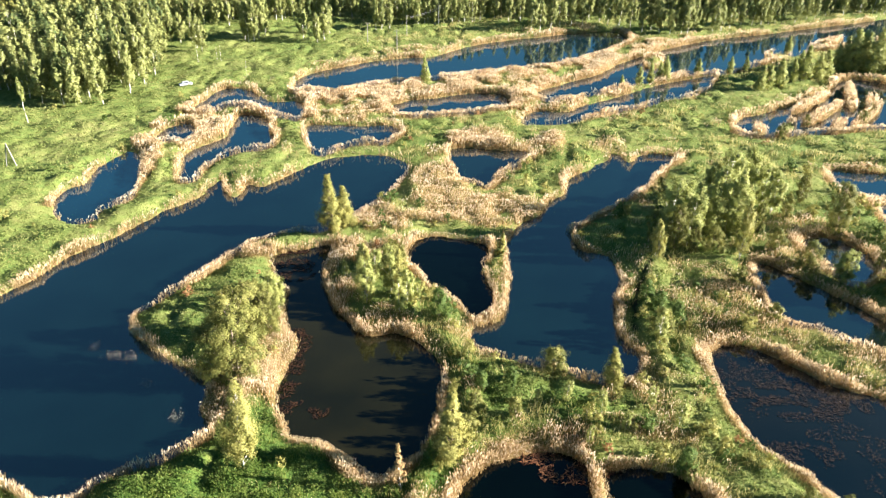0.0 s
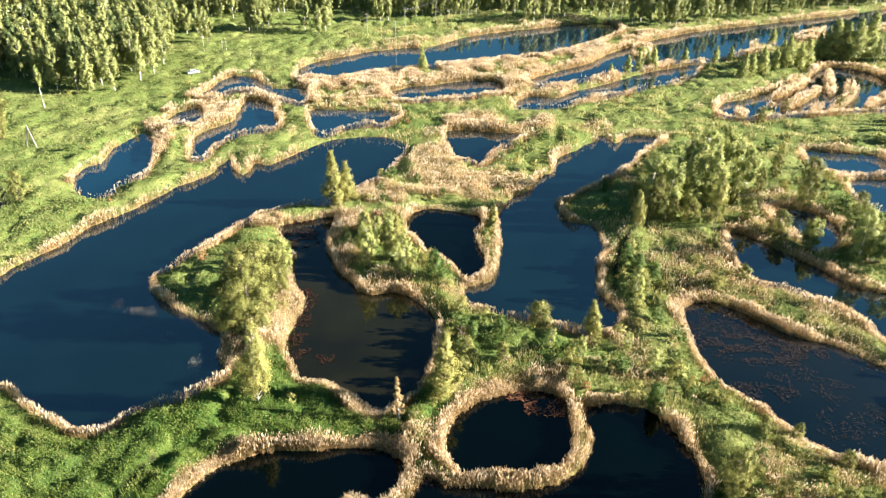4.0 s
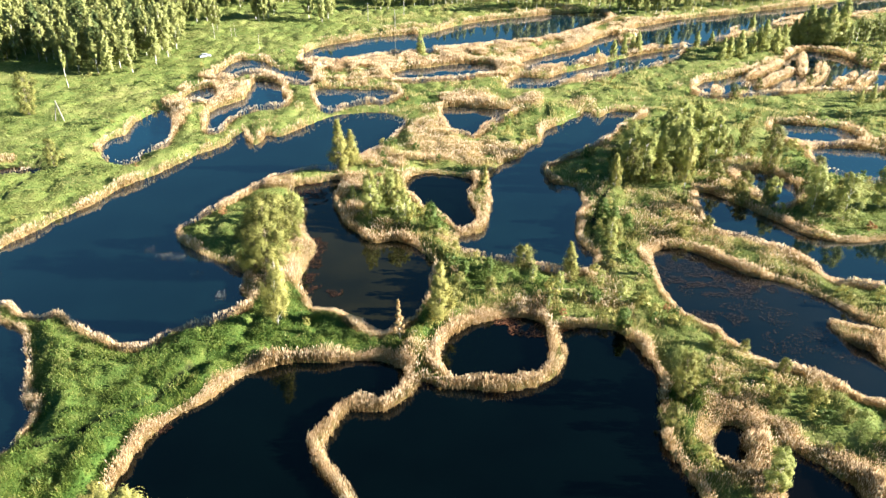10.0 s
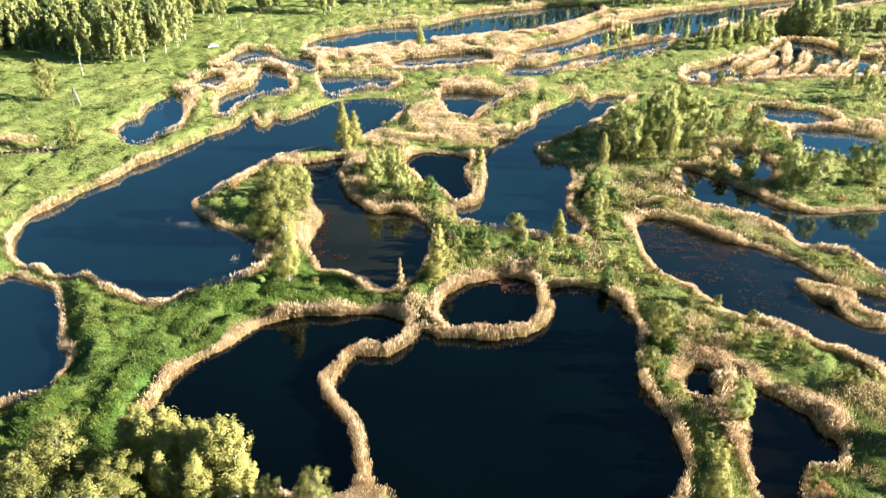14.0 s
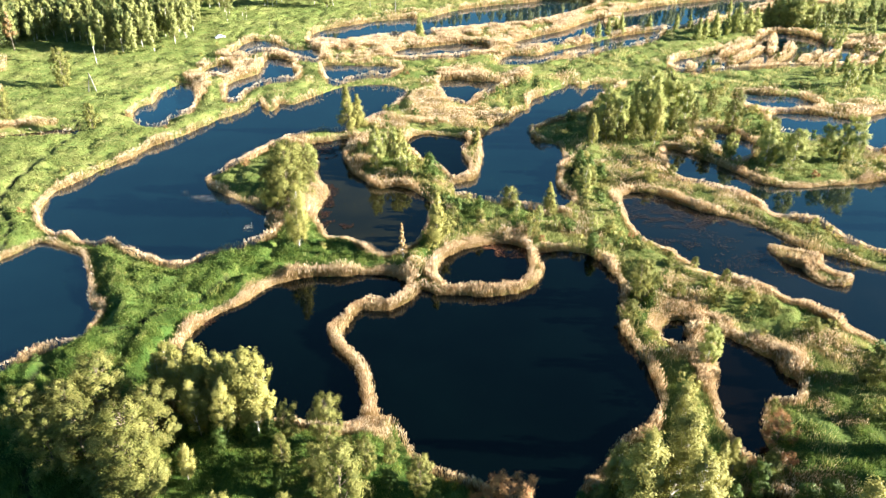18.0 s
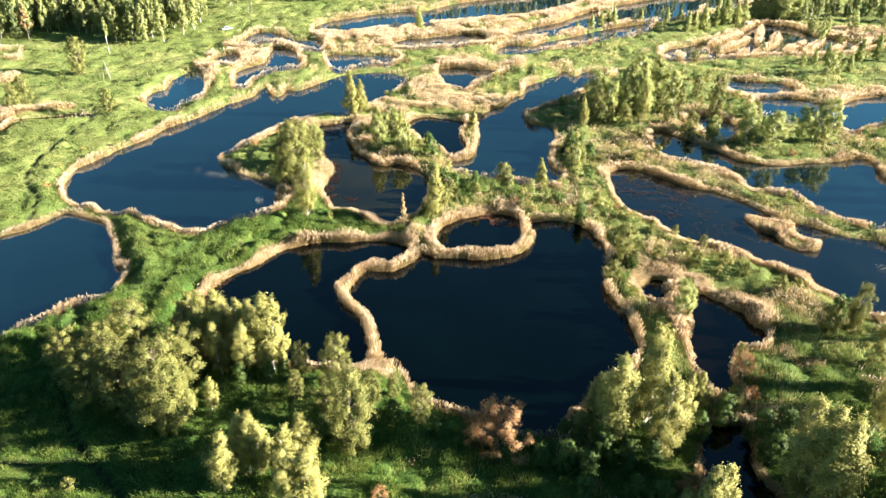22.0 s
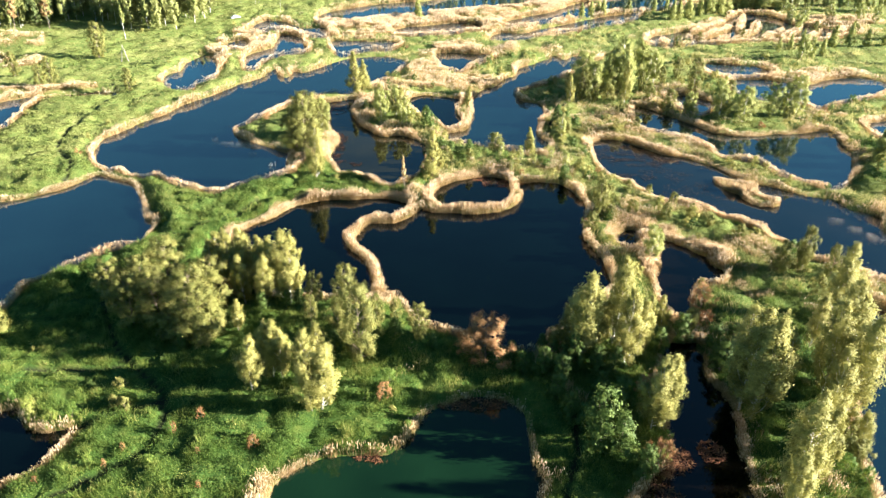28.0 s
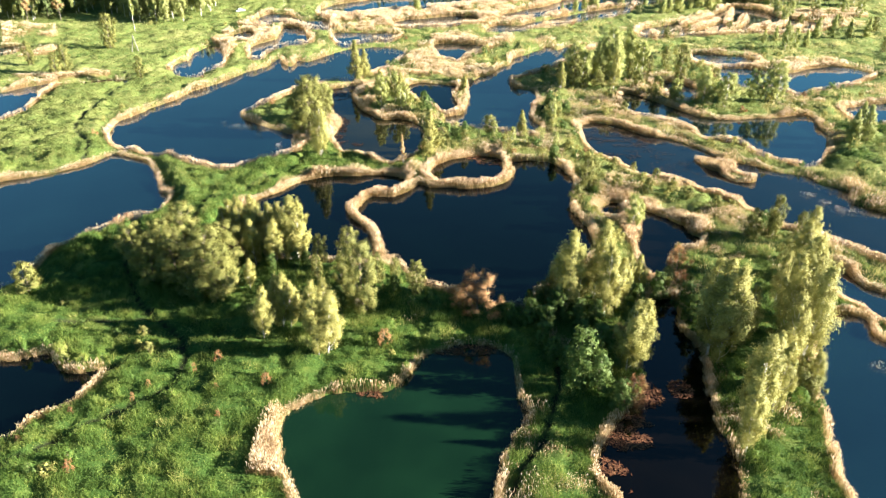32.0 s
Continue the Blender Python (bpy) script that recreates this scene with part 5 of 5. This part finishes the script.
GROVES["island_bush"] = [(-11.6, 97.1, 7.7), (-8.1, 100.1, 8.3), (-5.3, 97.0, 6.4), (-13.7, 109.6, 4.1), (-11.1, 104.3, 6.1), (-15.8, 105.0, 3.3), (-6.4, 94.6, 5.9), (-26.0, 94.9, 7.5), (-25.1, 97.2, 5.9), (16.0, 74.7, 3.4), (20.1, 72.6, 3.7), (27.0, 75.2, 3.1), (29.5, 71.1, 3.4), (12.4, 74.9, 2.5), (17.8, 67.9, 2.7), (22.6, 69.9, 3.0), (31.3, 88.3, 5.7), (-3.8, 98.6, 2.9)]
GROVES["island_alder"] = [(-0.4, 94.0, 5.3), (27.5, 63.2, 4.2), (33.4, 97.2, 3.9), (35.3, 94.1, 3.4), (5.2, 77.2, 2.9), (31.6, 98.7, 3.9), (9.3, 78.4, 2.4)]
GROVES["shore_shrub"] = [(32.7, 47.7, 7.9), (34.4, 50.3, 5.2), (51.9, 43.1, 2.7), (50.0, 47.9, 3.0), (48.0, 53.2, 2.8), (55.8, 38.6, 3.1), (46.6, 59.0, 2.4), (38.9, 47.8, 3.2), (44.8, 46.6, 3.2), (40.5, 59.0, 2.4), (9.2, 71.8, 3.0), (3.5, 68.1, 3.5), (26.7, 63.5, 2.9)]
MATS = [(40.9, 80.8, 6, 4), (33.6, 73.2, 4, 6), (47.0, 77.7, 6, 3.5), (57.3, 75.5, 6, 3), (40.0, 88.5, 4, 3), (52.9, 79.8, 5, 3), (37.8, 67.8, 5, 2), (42.7, 67.4, 5, 2), (-24.9, 110.8, 4.3, 4.9), (-21.3, 88.5, 2.2, 3.4), (-20.6, 81.5, 1.6, 4.8), (-17.5, 74.0, 3.0, 1.8), (-28.5, 116.7, 5.0, 2.9), (15.3, 64.6, 4.6, 2.3), (10.3, 67.3, 2.7, 1.7), (20.7, 65.2, 4.0, 1.3)]
MATS += [(42.2, 83.1, 7.1, 5.9), (37.7, 76.6, 5.2, 2.9), (51.4, 75.7, 4.5, 2.3), (43.4, 67.0, 4.8, 1.9), (52.1, 68.1, 4.1, 2.5), (48.6, 74.9, 4.9, 5.0), (25.8, -20.4, 4.1, 3.0), (20.6, -28.2, 4.5, 3.5), (35.2, -12.4, 1.5, 1.7), (-3.6, -13.4, 3.3, 0.9), (7.7, -4.4, 4.8, 1.1), (30.1, -13.6, 2.2, 2.3), (-41.8, 29.8, 2.3, 1.5), (-33.3, 42.3, 1.5, 0.9), (62.2, 5.6, 2.2, 1.2), (56.2, 60.7, 7.4, 4.4), (48.9, 77.3, 6.7, 3.7)]
CLUMPS = [(-49.6, 87.0, 0.8), (-46.1, 85.0, 2.1), (-43.6, 84.2, 1.0), (-39.4, 78.8, 1.2), (77.4, 47.9, 1.6), (79.5, 44.3, 1.1), (82.0, 40.1, 2.7), (81.1, 41.8, 1.1), (45.5, 85.7, 1.6), (63.8, -7.4, 1.2), (73.0, 77.8, 1.1), (-33.5, 72.4, 0.8), (65.2, 61.6, 2.2)]

USE = {
    "islet_willow": ("willow", 1.0), "white_birch": ("birch", 1.0), "slim_birch": ("birch", 0.8), "islet_birch": ("mid", 0.95), "cone_tree": ("cone", 1.4), "rusty_tree": ("rusty_tree", 1.0),
    "grove_birch": ("mid", 1.15), "grove_bush": ("bush", 0.9), "side_birch": ("mid", 1.1), "round_bush": ("bush", 1.0), "small_tree": ("poplar", 1.3), "spit_poplar": ("poplar", 1.45),
    "reed_poplar": ("poplar", 1.3), "shore_birch": ("far", 1.0), "bank_birch": ("far", 1.1), "row_birch": ("far", 0.9), "meadow_birch": ("far", 1.0),
    "meadow_bush": ("willow", 0.8), "lone_birch": ("lone", 1.0), "pine": ("pine", 1.0), "east_wood": ("far", 1.15), "east_birch": ("mid", 1.1), "big_willow": ("willow", 1.15), "lake_birch": ("birch", 1.15), "mid_willow": ("willow", 0.8),
    "near_birch": ("birch", 1.2), "point_birch": ("birch", 1.05), "channel_birch": ("birch", 1.1), "tall_birch": ("birch", 1.05), "low_bush": ("bush", 0.8),
    "dark_bush": ("dark", 0.9), "back_bush": ("bush", 0.8), "rusty_bush": ("rusty", 1.2), "island_bush": ("mid", 0.95), "island_alder": ("dark", 0.9), "shore_shrub": ("bush", 0.85), "dead_trunk": ("bare", 1.0), "rusty_tuft": ("rusty", 0.9), "edge_bush": ("bush", 0.8), "straw_bush": ("straw", 0.9),
}
for grove, (key, girth) in USE.items():
    for k, (x, y, h) in enumerate(GROVES[grove]):
        if look_up(SHORE, x, y) < 0.3:           # step back from the water to the nearest firm bank
            ring = [(x + r * math.cos(a), y + r * math.sin(a)) for r in (1, 2, 3, 4) for a in np.linspace(0, 6, 12)]
            x, y = next(((a, b) for a, b in ring if look_up(SHORE, a, b) >= 0.3), (None, None))
            if x is None:
                continue
        if grove == "rusty_tuft":
            h *= 0.6
        if key == "bush" and h > 5.5:        # the tall ones are young willows
            plant_at(MODELS["willow"][k % 4], x, y, h, 0.75 * girth)
            continue
        if grove == "grove_birch" and k % 3:   # a mixed stand: slimmer trees among the round ones
            plant_at(MODELS["poplar" if k % 3 == 1 else "slim"][k % 3], x, y, h, 1.3)
            continue
        plant_at(MODELS[key][k % len(MODELS[key])], x, y, h, girth * random.uniform(0.9, 1.12))

# the forest on the north-west and along the north: the front ranks one by one, the depth joined
FOREST_EDGE = outline_distance(REGIONS["forest"], 1)
edge_depth = np.zeros(SHORE.shape)
edge_depth[FOREST_EDGE[0]] = -FOREST_EDGE[1]
planted, rows_behind, tries = np.zeros((0, 2)), [], 0
singles = 0
while tries < 9000:
    tries += 1
    x, y = random.uniform(-225, 240), random.uniform(150, 368)
    s = float(look_up(SHORE, x, y))
    nw = float(look_up(edge_depth, x, y))
    bank = y - (300 + 0.13 * x + 5 * math.sin(x * 0.09))
    if s < 2 or (nw <= 0 and bank <= 0) or nw > 48 or (nw <= 0 and bank > 32) or not (-0.62 * (y + 100) - 20 < x < 0.6 * (y + 20) + 25):
        continue
    if len(planted) and ((planted - (x, y)) ** 2).sum(1).min() < 9.5:
        continue
    planted = np.vstack([planted, (x, y)])
    key = "far_dark" if random.random() < 0.22 else "far"
    h, g = random.uniform(11, 16) if nw > 0 else random.uniform(9, 12.5), random.uniform(0.85, 1.12)
    if singles < 240 and (0 < nw < 14 or (nw <= 0 and bank < 12)):
        plant_at(random.choice(MODELS[key]), x, y, h, g)
        singles += 1
    else:
        rows_behind.append((key, x, y, h, g))
for key, words in (("far", "dense pale birch wood behind the forest edge"), ("far_dark", "dense dark green wood behind the forest edge")):
    for stem, nm in ((True, "woodland_trunks"), (False, "woodland_crowns")):
        vs, ls, n0 = [], [], 0
        for k2, x, y, h, g in rows_behind:
            if k2 != key or (stem and random.random() < 0.6):
                continue
            me = [c for c in random.choice(MODELS[key]).children if c.name.startswith("trunk") == stem][0].data
            co = np.empty(len(me.vertices) * 3)
            me.vertices.foreach_get("co", co)
            co = co.reshape(-1, 3) * (h * g, h * g, h)
            a, k_skip = random.uniform(0, 6.28), random.randrange(5)
            c_, s_ = math.cos(a), math.sin(a)
            co = np.stack([co[:, 0] * c_ - co[:, 1] * s_ + x, co[:, 0] * s_ + co[:, 1] * c_ + y, co[:, 2] + 0.3], 1)
            tri = np.concatenate([[p.vertices[0], p.vertices[q], p.vertices[q + 1]] for p in me.polygons for q in range(1, len(p.vertices) - 1)])
            if not stem:                     # seen from far off: fewer, larger sprays
                co = co.reshape(-1, 3, 3)[k_skip::5]
                mid = co.mean(1, keepdims=True)
                co = (mid + (co - mid) * 1.7).reshape(-1, 3)
                tri = np.arange(len(co))
            vs.append(co)
            ls.append(tri + n0)
            n0 += len(co)
        tagged(new(nm, fast_mesh(nm, np.concatenate(vs), np.concatenate(ls), 3, me.materials[0])), words, "forest", kind="stuff")

# small scattered bushes on the banks
done = 0
while done < 300:
    x, y = (random.uniform(-110, 130), random.uniform(-42, 200)) if done % 3 else (random.uniform(5, 115), random.uniform(20, 150))
    s = float(look_up(SHORE, x, y))
    if s < 0.8 or not look_up(SEEN, x, y) or look_up(TREAD, x, y) < 1.2 or soft_noise(x, y, 14, 4) < 0.42:
        continue
    key = random.choice(("low", "low", "low", "low_dark", "low_rusty")) if s < 6 else random.choice(("low", "low_dark", "low_dark"))
    plant_at(random.choice(MODELS[key]), x, y, random.uniform(0.7, 1.7), random.uniform(0.8, 1.3))
    done += 1

# taller bushes on the banks between the lakes and to the east, each with its own shadow
done = 0
while done < 170:
    x, y = random.uniform(-14, 120), random.uniform(22, 160)
    if not 0.9 < float(look_up(SHORE, x, y)) < 9 or soft_noise(x, y, 8, 3) < 0.45:
        continue
    plant_at(random.choice(MODELS[random.choice(("low", "low", "low_dark"))]), x, y, random.uniform(1.4, 2.9), random.uniform(0.7, 1.0))
    done += 1

for models in MODELS.values():               # the patterns themselves stand in the forest too
    for k, ob in enumerate(models):
        h = 2.0 if "shrub" in ob.name or "bush" in ob.name else 12.0
        ob.matrix_basis = Matrix.Translation((-150 - 7 * k, 262 + 3.0 * list(MODELS.values()).index(models), 0.3)) @ Matrix.Diagonal((h, h, h, 1))


# ---------------------------------------------------------------- rotten mats and clumps in the water
for x, y, a, b in MATS:
    sunken = x > 35 and y > 15               # thin sunken leaf litter in the eastern lake
    n = int((0.5 if sunken else 2.0 if y < 10 else 1.0) * min(3200, 70 * abs(a * b)) + 60)
    r, w = np.sqrt(rng.random(n)), rng.random(n) * 2 * math.pi
    px, py = x + r * np.cos(w) * a * 1.1, y + r * np.sin(w) * b * 1.1
    ok = (look_up(SHORE, px, py) < 0.8) & (soft_noise(px, py, 1.6, 2) > 0.42)
    px, py = px[ok], py[ok]
    if len(px) < 4:
        continue
    d, ln, tw = rng.random(len(px)) * 2 * math.pi, (0.8 if sunken else 1.0) * (0.15 + 0.5 * rng.random(len(px))), (0.5 if sunken else 1.0) * (0.03 + 0.06 * rng.random(len(px)))
    zz = 0.03 + 0.06 * rng.random(len(px))
    v = np.stack([np.stack([px - np.sin(d) * tw, py + np.cos(d) * tw, zz], 1), np.stack([px + np.sin(d) * tw, py - np.cos(d) * tw, zz], 1),
                  np.stack([px + np.cos(d) * ln, py + np.sin(d) * ln, zz + 0.16 * rng.random(len(px))], 1)], 1).reshape(-1, 3)
    tagged(new("rotten_reed_mat", fast_mesh("rotten_reed_mat", v, np.arange(len(v)), 3, LITTER if sunken else DARK_RUST if x < 0 and y > 10 else RUST)), "reddish-brown mat of rotting reeds floating on the pond", "reeds", "reed mats", "stuff")

for x, y, w in CLUMPS:
    n = 25 + int(18 * w)
    px, py = x + rng.normal(size=n) * w * 0.5, y + rng.normal(size=n) * 0.45
    v, l = blades(px, py, np.zeros(n) - 0.05, 0.2 + 0.45 * rng.random(n), np.full(n, 0.05), 0.3, True)
    tagged(new("reed_clump", fast_mesh("reed_clump", v, l, 3, REED)), "sparse dry reed clump standing in open water", "reeds", "reed clumps", "stuff")


# ---------------------------------------------------------------- poles, wires, car
def part(name, bm, mat, parent, label=""):
    me = bpy.data.meshes.new(name)
    bm.to_mesh(me)
    bm.free()
    me.materials.append(mat)
    ob = new(name, me)
    ob.parent = parent
    if label:
        tagged(ob, label)
    return ob


def rod(a, b, r0, r1, sides=8):
    bm = bmesh.new()
    v, f = tube([a, tuple(Vector(a).lerp(Vector(b), 0.5)), b], [r0, (r0 + r1) / 2, r1], sides)
    vs = [bm.verts.new(p) for p in v]
    for q in f:
        bm.faces.new([vs[i] for i in q])
    return bm


def slab(sx, sy, sz, at, bevel=0.0, taper=1.0):
    bm = bmesh.new()
    bmesh.ops.create_cube(bm, size=1)
    for v in bm.verts:
        k = taper if v.co.z > 0 else 1.0
        v.co = Vector((v.co.x * sx * k, v.co.y * sy * k, v.co.z * sz)) + Vector(at)
    if bevel:
        bmesh.ops.bevel(bm, geom=list(bm.edges), offset=bevel, segments=2, affect="EDGES")
    return bm


def standing(name, x, y, label, category, group=""):
    root = new(name)
    root.location = (x, y, max(0.0, float(ground_height(np.array([x]), np.array([y]))[0])) - 0.05)
    return tagged(root, label, category, group)


def utility_pole(x, y, h, mat, words, lean=0.0):
    p = standing("utility_pole", x, y, words, "pole", "utility poles")
    part("post", rod((0, 0, 0), (lean, 0, h), 0.12, 0.085), mat, p)
    part("crossarm", slab(1.5, 0.1, 0.12, (lean, 0, h - 0.35), 0.01), mat, p)
    for k in (-0.65, 0.65):
        part("insulator", rod((lean + k, 0, h - 0.3), (lean + k, 0, h - 0.08), 0.05, 0.035, 6), POLE_WOOD, p, "pale insulator cup")
    return p


LINE = [(-27, 262, 7.0), (-16.1, 249.2, 7.1), (-13.9, 270.4, 7.6), (-2.9, 290.6, 7.2), (11.0, 297.3, 7.1)]
for x, y, h in LINE:
    utility_pole(x, y, h, POLE_WOOD, "pale weathered utility pole with a crossarm in the meadow")
for (x0, y0, h0), (x1, y1, h1) in zip(LINE[2:-1], LINE[3:]):
    wires = tagged(new("power_line"), "two thin sagging power line wires between poles", "wire", "wires")
    for k in (-0.65, 0.65):
        pts = [(x0 + (x1 - x0) * u + k, y0 + (y1 - y0) * u, h0 + (h1 - h0) * u + 0.3 - 2.4 * u * (1 - u)) for u in np.linspace(0, 1, 9)]
        v, f = tube(pts, [0.025] * 9, 4)
        mesh_object("wire", v, f, WIRE, wires)

frame_pole = standing("braced_pole", -93.4, 150.5, "two pale wooden poles leaning together as a brace", "pole", "utility poles")
part("post", rod((0.9, 0, 0), (-0.25, 0, 5.4), 0.13, 0.1), POLE_WOOD, frame_pole)
part("brace", rod((-1.3, 0, 0), (-0.3, 0.05, 5.1), 0.12, 0.1), POLE_WOOD, frame_pole)

WHITE_PAINT = plain_material("white_car_paint", (0.40, 0.42, 0.44), 0.25, 0.0, 0.04)
GLASS = plain_material("dark_window_glass", (0.02, 0.025, 0.03), 0.05, 0.0, 0.1)
RUBBER = plain_material("tyre_rubber", (0.02, 0.02, 0.02), 0.8)
STEEL = plain_material("wheel_steel", (0.45, 0.45, 0.46), 0.35, 0.8)
car = standing("car", -74.0, 209.8, "white parked passenger car on the meadow grass", "car")
car.rotation_euler = (0, 0, radians(32))
car.scale = (0.9, 0.9, 0.9)
part("body", slab(4.2, 1.7, 0.62, (0, 0, 0.62), 0.12, 0.95), WHITE_PAINT, car)
part("cabin", slab(2.3, 1.5, 0.55, (-0.15, 0, 1.18), 0.1, 0.78), WHITE_PAINT, car)
part("windscreen", slab(0.05, 1.25, 0.42, (0.93, 0, 1.16), 0.0, 0.85), GLASS, car)
part("rear_window", slab(0.05, 1.2, 0.38, (-1.22, 0, 1.16), 0.0, 0.85), GLASS, car)
for side in (-0.71, 0.71):
    part("side_window", slab(1.7, 0.05, 0.34, (-0.15, side, 1.17), 0.0, 0.85), GLASS, car)
for wx in (-1.3, 1.3):
    for wy in (-0.78, 0.78):
        tyre = part("wheel", rod((wx, wy - 0.1, 0.32), (wx, wy + 0.1, 0.32), 0.32, 0.32, 14), RUBBER, car)
        part("rim", rod((wx, wy - 0.115, 0.32), (wx, wy + 0.115, 0.32), 0.18, 0.18, 10), STEEL, tyre, "bright steel rim")
for side in (-0.55, 0.55):
    part("headlight", slab(0.06, 0.32, 0.16, (2.05, side, 0.72), 0.02), STEEL, car, "clear headlight")
